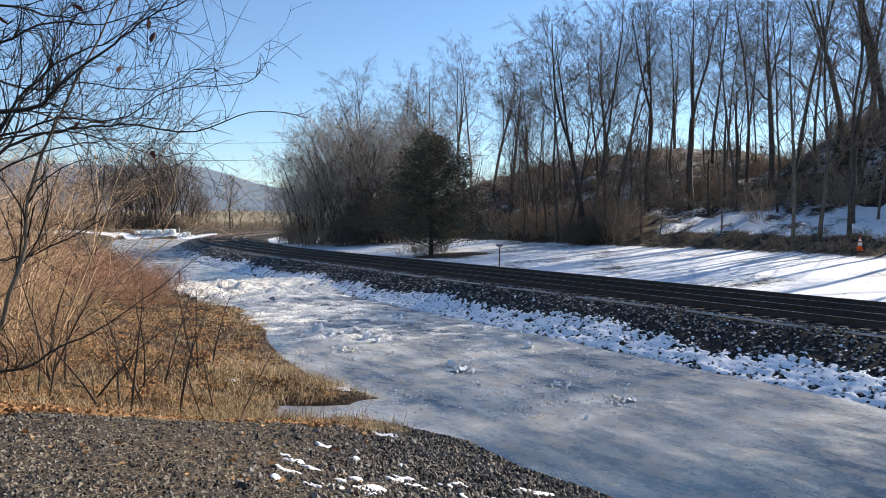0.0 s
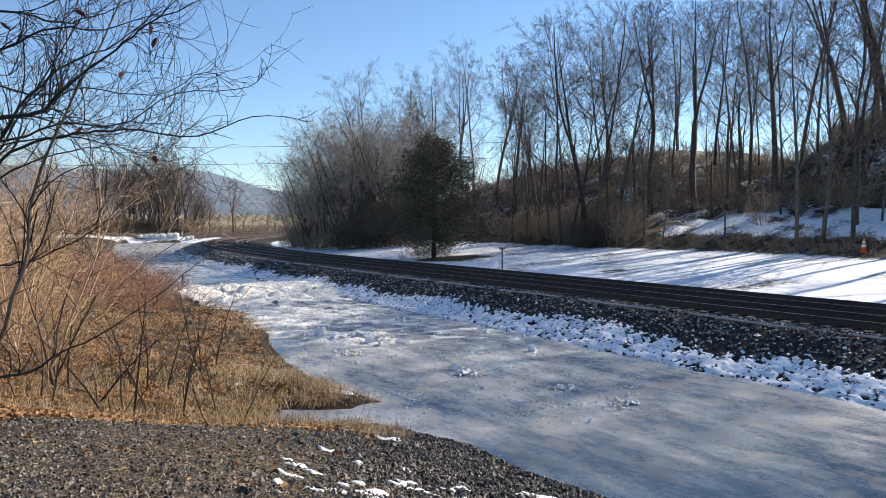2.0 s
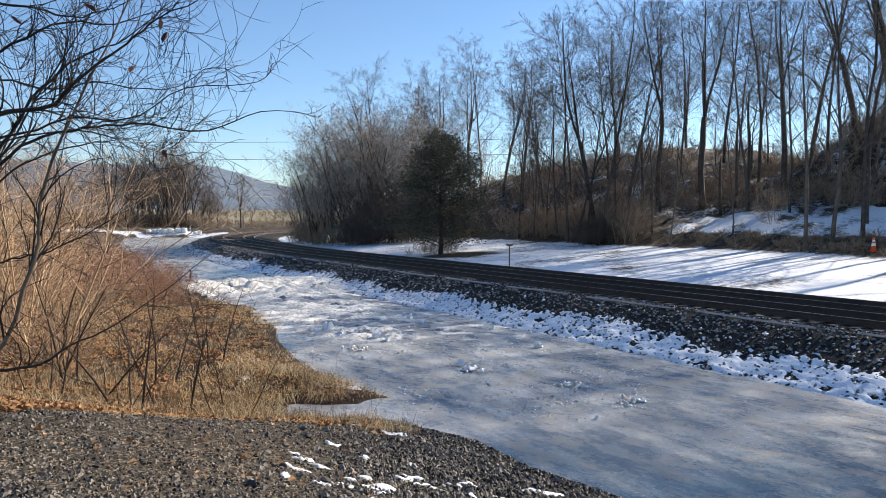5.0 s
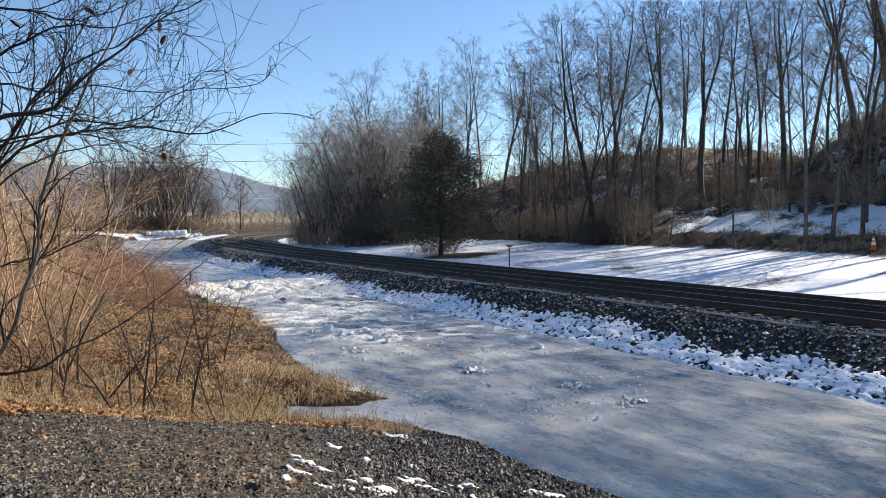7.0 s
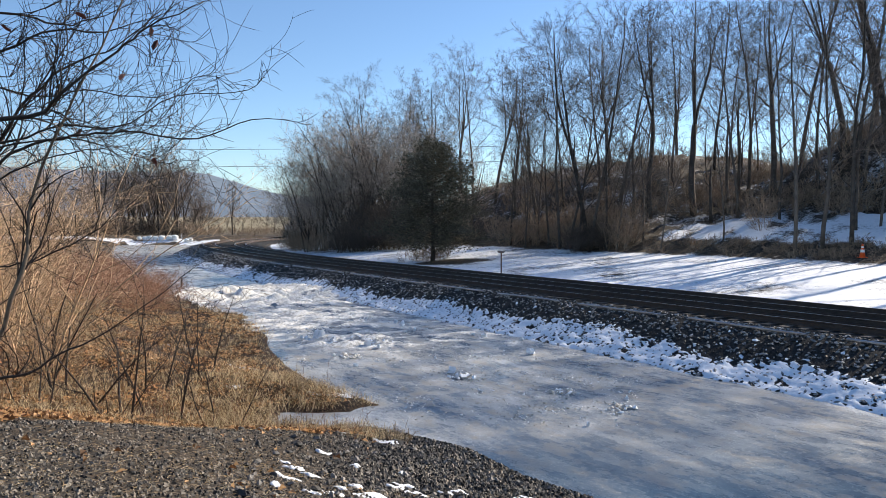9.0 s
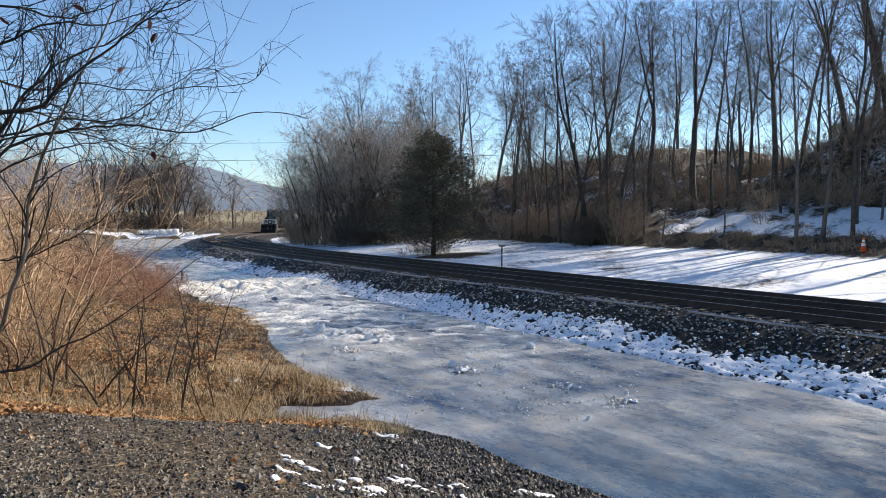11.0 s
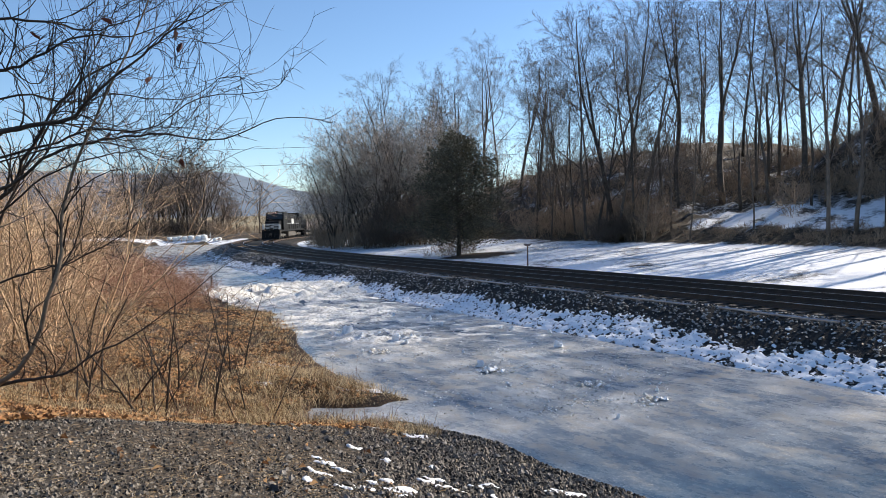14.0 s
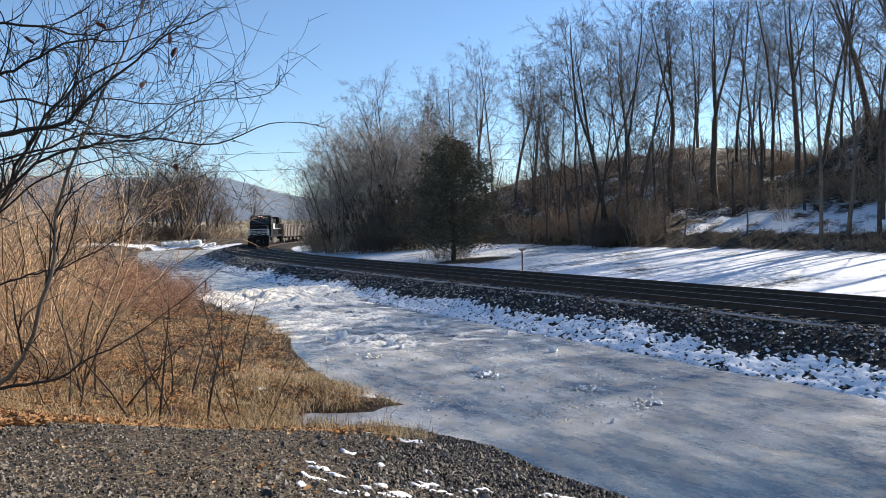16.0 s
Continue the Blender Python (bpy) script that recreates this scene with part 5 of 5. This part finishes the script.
def plant_overhang():
    """The spreading tree on the bank whose stems and long bare boughs reach out over the ice."""
    rng, twigs = random.Random(33), Shape()
    ox, oy = -7.4, 9.3
    oz = height(ox, oy)
    ob = thing("tree", "bare dark tree leaning its long limbs over the ice", "tree")
    trunk = Shape().tube([(ox, oy, oz - .3), (ox - .05, oy, oz + 1.2), (ox + .1, oy + .1, 4.2), (ox + .1, oy + .1, 5.6), (ox + .2, oy, 7.4)], [.12, .1, .085, .07, .03], 8)
    part("trunk", trunk, DARK_STEM, ob, smooth=True)

    def shoot(p, way, length, r, level):
        """A thin twig in one even arc."""
        n, pts, radii, w = 6, [tuple(p)], [r], way.copy()
        curl = Vector((rng.gauss(0, .16), rng.gauss(0, .12), rng.gauss(.05, .22)))
        for i in range(n):
            w = (w + curl + Vector((rng.gauss(0, .05), rng.gauss(0, .05), rng.gauss(0, .05)))).normalized()
            pts.append(tuple(Vector(pts[-1]) + w * length / n))
            radii.append(max(.0034, r * (1 - .7 * (i + 1) / n)))
        twigs.tube(pts, radii, 3, False, True)
        if level:
            for c in range(rng.randint(2, 3) if level > 1 else rng.randint(0, 2)):
                i = rng.randint(1, n - 1)
                d = (Vector(pts[i + 1]) - Vector(pts[i])).normalized()
                a = (d + Vector((rng.gauss(0, .45), rng.gauss(0, .4), rng.gauss(0, .55)))).normalized()
                shoot(pts[i], a, length * rng.uniform(.45, .95), max(.0036, radii[i] * .75), level - 1)

    for depth, r, *marks in STEMS + BOUGHS:
        knots = [Vector((ox + .05, oy, max(oz, marks[0][1] - .45)))]
        knots += [Vector((x, depth + .12 * math.sin(3 * i + depth), z)) for i, (x, z) in enumerate(marks)]
        pts = []
        for i in range(len(knots) - 1):
            a, b, c, d = knots[max(i - 1, 0)], knots[i], knots[i + 1], knots[min(i + 2, len(knots) - 1)]
            for k in range(4):
                t = k / 4
                q = 0.5 * (2 * b + (c - a) * t + (2 * a - 5 * b + 4 * c - d) * t * t + (3 * b - a - 3 * c + d) * t ** 3)
                pts.append(tuple(q + Vector((rng.gauss(0, .012), rng.gauss(0, .02), rng.gauss(0, .012)))))
        pts.append(tuple(knots[-1]))
        n = len(pts) - 1
        radii = [max(.0045, 1.35 * r * (1 - .88 * (i / n) ** .8)) for i in range(n + 1)]
        part("limb", Shape().tube(pts, radii, 6), LIMB_BARK if r > .03 and marks[0][1] < 2 else DARK_STEM, ob, smooth=True)
        low = marks[-1][1] < 4.5
        for c in range(8 if low else 24):
            i = min(int(rng.uniform(.2, 1) * n), n - 1)
            d = (Vector(pts[i + 1]) - Vector(pts[i])).normalized()
            way = (d * rng.uniform(.6, 1.2) + Vector((rng.gauss(.15, .3), rng.gauss(0, .4), rng.choice((-1, 1, 1)) * rng.uniform(.15, .85)))).normalized()
            outer = pts[i][0] > -3.4
            shoot(pts[i], way, rng.uniform(.4, 1.4) * (.7 if low else .5 if outer else 1), max(.0042, radii[i] * .55), 1 if outer else 2)
    part("crown", twigs, DARK_STEM, ob, "fine bare twigs")
    for i, (x, z) in enumerate([(-3.85, 6.35), (-3.79, 6.18), (-4.23, 5.76), (-4.81, 5.03), (-3.82, 4.65), (-4.78, 6.56), (-5.76, 6.40)]):
        leaf = Shape()
        leaf.v = [(0, 0, .09), (-.035, .02, .03), (0, -.03, -.02), (.045, .02, .02), (.01, -.02, -.11), (-.03, .03, -.06)]
        leaf.f = [(0, 1, 2), (0, 2, 3), (2, 4, 3), (1, 5, 4, 2)]
        lf = part("leaf", leaf, RED_LEAF, ob, "curled dead red-brown leaf")
        lf.matrix_basis = pose(x, 9.2, z, 10 * i, 25 * (i % 3), 50 * i) @ Matrix.Scale(0.85, 4)


def build_ice_chunks():
    rng = random.Random(15)
    named = [(-4.15, 22.8, .2), (2.53, 20.4, .12), (.19, 17.85, .1), (2.55, 22.9, .09), (1.35, 23.6, .09), (-1.6, 26.3, .12), (-1.9, 26.9, .1), (-1.1, 25.0, .09), (-2.4, 21.6, .13), (-2.0, 21.2, .1), (-3.6, 22.3, .12), (-4.5, 22.6, .11), (1.0, 24.0, .06), (4.0, 15.1, .07), (-3.2, 20.0, .06)]
    for _ in range(55):
        y = rng.uniform(13, 33)
        x = rng.uniform(-.3, .35) * y
        if shore_distance(x, y) < -1 and track_coords(x, y)[0] < 14.5 and rng.random() < .25 + crust(x, y):
            named.append((x, y, rng.uniform(.025, .07)))
    for x, y, r in named:
        sh = Shape()
        for k in range(3 if r > .1 else 1):
            sh.blob(rng.gauss(0, r * .4) if k else 0, rng.gauss(0, r * .4) if k else 0, r * (.7 if not k else .35), r * rng.uniform(.6, 1) / (1 + .4 * k), r * rng.uniform(.6, .9) / (1 + .4 * k), r * (1.0 if not k else .55), rng, 4, 7, .45)
        ob = new("ice_chunk", mesh("ice_chunk", sh.v, sh.f, ICE_LUMP))
        ob.location = (x, y, .05 * crust(x, y) - .01)
        tagged(ob, "loose jagged white lump of ice on the frozen sheet", "ice", "ice chunks")


plant_thicket()
build_grass()
build_leaves()
build_gravel()
plant_overhang()
build_ice_chunks()


# ---- small fixtures ----
def build_bag():
    ob = thing("bulk_bag", "full white woven bulk bag standing on the snow", "bag", "bulk bags")
    body = Shape()
    body.spin([(.36, 0), (.47, .06), (.5, .3), (.5, .6), (.46, .78), (.3, .86), (.12, .9), (.1, .97)], 12)
    body.v = [(x * (1.12 if abs(x) > .3 else 1), y * (1.12 if abs(y) > .3 else 1), z) for x, y, z in body.v]
    part("sack", body, BAG, ob, smooth=True)
    for sx, sy in ((1, 1), (1, -1), (-1, 1), (-1, -1)):
        part("lifting_loop", Shape().tube([(.38 * sx, .2 * sy, .75), (.36 * sx, .28 * sy, 1.0), (.28 * sx, .36 * sy, 1.0), (.2 * sx, .38 * sy, .75)], [.02] * 4, 4), BAG, ob)
    return ob


def place_bags():
    bag, first = build_bag(), True
    for i, (b, depth, size) in enumerate([(-.44, 135.5, 1.0), (-.4315, 135.0, 1.15), (-.4235, 135.0, 1.3), (-.416, 134.6, 1.3), (-.4085, 135.0, 1.35), (-.397, 135.2, 1.3), (-.389, 135.5, 1.35), (-.372, 134.0, .9), (-.3665, 134.5, .95)]):
        x, y, z = seat(b, depth)
        m = Matrix.Translation((x, y, z - .03)) @ Matrix.Rotation(i * .7, 4, "Z")
        ob = bag if first else copy_thing(bag, m)
        if first:
            ob.matrix_basis = m
        ob.scale = (size * 0.9, size * 0.9, size * 0.75)
        first = False
    pole = Shape().tube([(0, 0, -.2), (0, 0, 1.6)], [.05, .05], 6)
    x, y, z = seat(-.379, 134)
    ob = thing("marker_post", "thin pale marker post beside the white bags", "post", m=Matrix.Translation((x, y, z)))
    part("post", pole, BAG, ob)
    part("crossbar", Shape().box(-.35, .05, -.03, .03, 1.0, 1.08, .01), BAG, ob)


def build_cone():
    ob = thing("traffic_cone", "orange traffic cone with white bands on the snow", "cone", m=Matrix.Translation(seat(.6, 42)))
    part("base", Shape().box(-.21, .21, -.21, .21, 0, .04, .012), ORANGE, ob)
    part("body", Shape().spin([(.17, .04), (.045, .84), (.03, .86), (.02, .86)], 20), ORANGE, ob, smooth=True)
    part("band", Shape().spin([(.129, .33), (.1, .5), (.095, .5), (.125, .33)], 20), WHITE, ob, "white reflective band")
    part("band", Shape().spin([(.086, .6), (.069, .7), (.064, .7), (.082, .6)], 20), WHITE, ob, "white reflective band")


def build_sign_post():
    x, y = .0813 * 43.4, 43.4
    z = min(height(x, y), .75)
    ob = thing("sign_post", "thin red-brown post with a small plate by the track", "post", m=Matrix.Translation((x, y, z)))
    part("post", Shape().box(-.045, .045, -.03, .03, -.3, 1.55, .008), POST_WOOD, ob)
    plate = Shape().prism([(-.02, 0), (.02, 0), (.02, .06), (-.02, .06)], -.14, .14)
    plate.v = [(px * (1.9 if pz > .03 else 1), py, pz * 2.2 + 1.47) for px, py, pz in plate.v]
    part("plate", plate, STEEL, ob, "weathered steel plate")
    stake = Shape().tube([(0, 0, -.1), (.02, 0, .3), (0, .01, .62)], [.045, .045, .04], 8)
    st = tagged(part("stake", stake, DARK_STEM), "short dark wooden stake frozen into the ice", "stake")
    st.location = (-.3805 * 43, 43, 0)


def build_cables():
    for z0, z1, depth, sag in ((15.6, 17.2, 140, .8), (20.2, 21.2, 150, .6)):
        pts = []
        for i in range(41):
            t = i / 40
            b = -.75 + .95 * t
            pts.append((b * depth, depth, z0 + (z1 - z0) * t - sag * 4 * t * (1 - t)))
        tagged(part("cable", Shape().tube(pts, [.035] * 41, 4), WIRE), "thin dark overhead cable against the sky", "cable", "overhead cables")


place_bags()
build_cone()
build_sign_post()
build_cables()


# ---- the train ----
def wheelset(parent, y, r=.5):
    sh = Shape()
    for s in (-1, 1):
        o = len(sh.v)
        sh.spin([(r * .25, -.07), (r * .8, -.07), (r * .82, -.03), (r + .03, -.03), (r + .03, 0), (r, 0), (r, .07), (r * .8, .07), (r * .25, .1)], 18)
        sh.v[o:] = [(s * (.75 - z), a, b) for a, b, z in sh.v[o:]]
    o = len(sh.v)
    sh.spin([(.09, -.9), (.09, .9)], 8)
    sh.v[o:] = [(z, a, b) for a, b, z in sh.v[o:]]
    o = len(sh.v)
    for k in range(4):
        sh.box(-.85, -.81, -.05, .05, .1, r * .7)
    ob = part("wheelset", sh, GRIME, parent, "steel wheels on an axle")
    ob.location = (0, y, r)
    return ob


def bogie(parent, y, half, axles):
    sh = Shape()
    for s in (-1, 1):
        sh.box(s * 1.05 - .08, s * 1.05 + .08, y - half, y + half, .55, .85, .03)
        for a in axles:
            sh.box(s * 1.1 - .12, s * 1.1 + .12, a - .22, a + .22, .34, .72, .03)
        sh.box(s * 1.05 - .1, s * 1.05 + .1, y - .4, y + .4, .35, .6, .03)
    sh.box(-1.0, 1.0, y - .3, y + .3, .6, .95, .04)
    return part("bogie", sh, GRIME, parent, "grimy bogie frame")


def build_locomotive():
    ob = thing("locomotive", "black diesel freight locomotive with a white nose band and lit headlight", "locomotive")
    part("underframe", Shape().box(-1.5, 1.5, -10.9, 10.6, 1.32, 1.62, .04), PAINT_BLACK, ob)
    part("fuel_tank", Shape().box(-1.4, 1.4, -3.2, 3.2, .3, 1.3, .2), GRIME, ob)
    for end in (1, -1):
        plow = Shape()
        y0, y1 = (10.6, 11.2) if end > 0 else (-11.2, -10.9)
        plow.box(-1.5, 1.5, y0, y1 - .15, .25, 1.65, .06)
        part("pilot", plow, PAINT_BLACK, ob)
        part("coupler", Shape().box(-.16, .16, y1 - .15 if end > 0 else y0 - .5, y1 + .45 if end > 0 else y0, .72, 1.05, .05), GRIME, ob)
    wedge = Shape().prism([(10.9, .12), (11.35, .12), (11.15, .9), (10.9, .9)], -1.45, 1.45)
    part("plow", wedge, PAINT_BLACK, ob)
    part("step_well", Shape().box(-1.52, -1.15, 10.0, 10.55, .35, 1.6, .03).box(1.15, 1.52, 10.0, 10.55, .35, 1.6, .03), GRIME, ob)
    nose = Shape().prism([(7.9, 1.62), (10.0, 1.62), (10.05, 2.6), (9.75, 3.05), (7.9, 3.15)], -1.15, 1.15)
    part("nose", nose, PAINT_BLACK, ob)
    # white slatted stripes over the nose with a plain emblem between them
    part("nose_band", Shape().box(-1.17, 1.17, 10.03, 10.07, 2.5, 2.64), PAINT_WHITE, ob, "white painted stripe")
    for k in range(3):
        for s in (-1, 1):
            part("nose_stripe", Shape().box(s * .78 - .36, s * .78 + .36, 10.035, 10.065, 1.78 + .24 * k, 1.9 + .24 * k, .004), PAINT_WHITE, ob, "white painted stripe")
    for x, w, z, h in ((-.14, .16, 1.95, .42), (.14, .14, 1.9, .44), (.0, .3, 2.12, .1)):
        part("nose_emblem", Shape().box(x - w / 2, x + w / 2, 10.035, 10.07, z, z + h, .01), PAINT_WHITE, ob, "white emblem shape")
    for s in (-1, 1):
        part("deck_panel", Shape().box(s * 1.33 - .16, s * 1.33 + .16, 10.3, 10.36, 1.75, 2.5, .01), PAINT_WHITE, ob, "pale slatted panel")
    for k in range(4):
        part("hose", Shape().tube([(-.75 + .5 * k, 11.2, 1.1), (-.75 + .5 * k, 11.32, .8), (-.68 + .5 * k, 11.28, .5)], [.03] * 3, 5), GRIME, ob, "rubber air hose")
    cab = Shape().prism([(5.0, 1.62), (7.9, 1.62), (7.95, 3.2), (7.6, 4.35), (7.3, 4.5), (5.0, 4.5)], -1.52, 1.52)
    cab = part("cab", cab, PAINT_BLACK, ob)
    roof = Shape().prism([(4.8, 4.45), (7.75, 4.4), (7.7, 4.5), (7.0, 4.68), (5.2, 4.68), (4.8, 4.58)], -1.4, 1.4)
    part("cab_roof", roof, PAINT_BLACK, ob)
    for x0, x1 in ((-1.3, -.45), (-.38, .38), (.45, 1.3)):
        w = Shape().prism([(7.93, 3.42), (7.99, 3.42), (7.72, 4.22), (7.66, 4.22)], x0, x1)
        part("windshield", w, GLASS, cab, "dark glass")
    for s in (-1, 1):
        for y0, y1 in ((5.4, 6.2), (6.35, 7.2)):
            part("side_window", Shape().box(s * 1.53 - .015, s * 1.53 + .015, y0, y1, 3.35, 4.1, .005), GLASS, cab, "dark glass")
    for x in (-.18, .18):
        lamp = Shape().spin([(.075, 0), (.085, .06), (.06, .08)], 12)
        lamp.v = [(a + x, 7.72 + z, 4.5 + b) for a, b, z in lamp.v]
        part("headlight", lamp, LAMP, ob, "lit warm headlight")
    part("headlight_box", Shape().box(-.36, .36, 7.2, 7.71, 4.35, 4.66, .03), PAINT_BLACK, ob)
    for s in (-1, 1):
        part("number_board", Shape().box(s * .85 - .3, s * .85 + .3, 7.55, 7.68, 4.28, 4.45, .01), PAINT_WHITE, ob, "pale number board")
        lamp = Shape().spin([(.09, 0), (.1, .05)], 10)
        lamp.v = [(a + s * 1.0, 10.62 + z, 1.85 + b) for a, b, z in lamp.v]
        part("ditch_light", lamp, GLASS, ob)
    hood = Shape().prism([(-10.3, 1.62), (5.0, 1.62), (5.0, 4.25), (-10.3, 4.25)], -1.0, 1.0)
    part("long_hood", hood, PAINT_BLACK, ob)
    for i in range(13):
        y = -9.6 + 1.12 * i
        for s in (-1, 1):
            part("hood_door", Shape().box(s * 1.0 - .02, s * 1.0 + .02, y, y + .95, 1.8, 3.9, .008), PAINT_BLACK, ob)
    part("blower_housing", Shape().box(-1.25, 1.25, 2.6, 4.9, 3.2, 4.4, .12), PAINT_BLACK, ob)
    radiator = part("radiator", Shape().prism([(-1.0, 3.3), (1.0, 3.3), (1.5, 3.75), (1.5, 4.45), (1.2, 4.62), (-1.2, 4.62), (-1.5, 4.45), (-1.5, 3.75)], -10.2, -6.2), PAINT_BLACK, ob)
    rad = radiator.data
    for v in rad.vertices:
        v.co = (v.co.y, v.co.x, v.co.z)
    rad.flip_normals()
    part("exhaust_stack", Shape().box(-.4, .4, -1.0, .6, 4.24, 4.55, .04), GRIME, ob)
    for y in (-3.0, -4.4):
        part("roof_fan", Shape().spin([(.62, 4.2), (.64, 4.42), (.2, 4.46)], 18, (0, y, 0)), GRIME, ob)
    part("horn", Shape().box(-.2, .2, 5.6, 6.1, 4.66, 4.82, .04), GRIME, ob)
    for s in (-1, 1):
        part("side_letters", Shape().box(s * 1.03 - .01, s * 1.03 + .01, -3.2, -1.2, 2.6, 3.5, .004), PAINT_WHITE, ob, "white lettering block")
        rail_pts = [(s * 1.42, -10.6, 2.65), (s * 1.42, 4.6, 2.65)]
        part("handrail", Shape().tube(rail_pts, [.025] * 2, 5), PAINT_WHITE, ob, "white handrail")
        for i in range(9):
            y = -10.4 + 1.87 * i
            part("stanchion", Shape().tube([(s * 1.42, y, 1.6), (s * 1.42, y, 2.65)], [.02] * 2, 5), PAINT_BLACK, ob)
        part("front_rail", Shape().tube([(s * .35, 10.5, 1.62), (s * .35, 10.5, 2.6), (s * 1.4, 10.5, 2.6), (s * 1.4, 10.5, 1.62)], [.025] * 4, 5), PAINT_WHITE, ob, "white handrail")
    wheels = []
    for y in (7.0, -7.0):
        axles = [y - 2.05, y, y + 2.05]
        bogie(ob, y, 2.7, axles)
        wheels += [(wheelset(ob, a, .53), a, .53) for a in axles]
    return ob, wheels


def build_hopper():
    ob = thing("hopper_car", "weathered grey ribbed hopper car of the freight train", "rail car", "hopper cars")
    body = Shape().prism([(-7.2, 1.5), (-6.9, 1.2), (6.9, 1.2), (7.2, 1.5), (7.2, 3.25), (-7.2, 3.25)], -1.45, 1.45)
    part("body", body, CAR_GREY, ob)
    part("rim", Shape().box(-1.55, 1.55, -7.25, 7.25, 3.22, 3.38, .03), CAR_GREY, ob)
    for i in range(13):
        y = -6.9 + 1.15 * i
        for s in (-1, 1):
            part("rib", Shape().box(s * 1.5 - .06, s * 1.5 + .06, y - .06, y + .06, 1.25, 3.25, .015), STEEL, ob)
    part("load", Shape().box(-1.38, 1.38, -6.9, 6.9, 3.1, 3.5, .18), BED, ob, "dark coal load")
    for y in (-3.0, 0, 3.0):
        part("hopper_chute", Shape().prism([(y - 1.2, 1.22), (y + 1.2, 1.22), (y + .4, .5), (y - .4, .5)], -1.0, 1.0), GRIME, ob)
    for end in (-1, 1):
        part("coupler", Shape().box(-.15, .15, min(end * 7.2, end * 7.9), max(end * 7.2, end * 7.9), .75, 1.05, .04), GRIME, ob)
        part("sill", Shape().box(-1.4, 1.4, end * 7.3 - .12, end * 7.3 + .12, .95, 1.3, .03), GRIME, ob)
        part("ladder", Shape().tube([(1.5, end * 7.1, 1.0), (1.5, end * 7.1, 3.6)], [.03] * 2, 5), WHITE, ob)
    for y in (5.4, -5.4):
        bogie(ob, y, 1.3, (y - .89, y + .89))
    return ob, None


ENGINE, ENGINE_WHEELS = build_locomotive()
HOPPER, _ = build_hopper()
CARS = [HOPPER] + [copy_thing(HOPPER, Matrix()) for _ in range(4)]
CAR_WHEELS = [[(wheelset(c, a, .46), a, .46) for a in (6.29, 4.51, -4.51, -6.29)] for c in CARS]
FRONT_END, SPEED = 102.0, 7.2


def on_rails(s):
    x, y = on_track(TRACK_B, s)
    return Matrix.Translation((x, y, RAIL_B)) @ Matrix.Rotation(math.pi - track_heading(s), 4, "Z")


def motions():
    """The freight train rolls round the bend towards the eye."""
    for ob, behind in [(ENGINE, 11.2)] + [(c, 31.0 + 15.6 * i) for i, c in enumerate(CARS)]:
        walk(ob, [(t, on_rails(FRONT_END + behind + SPEED * (16 - t))) for t in [0.5 * i for i in range(33)]])
    for ob, y, r in ENGINE_WHEELS + [w for car in CAR_WHEELS for w in car]:
        walk(ob, [(i / 15, Matrix.Translation((0, y, r)) @ Matrix.Rotation(-SPEED * (i / 15) / r, 4, "X")) for i in range(241)])


motions()
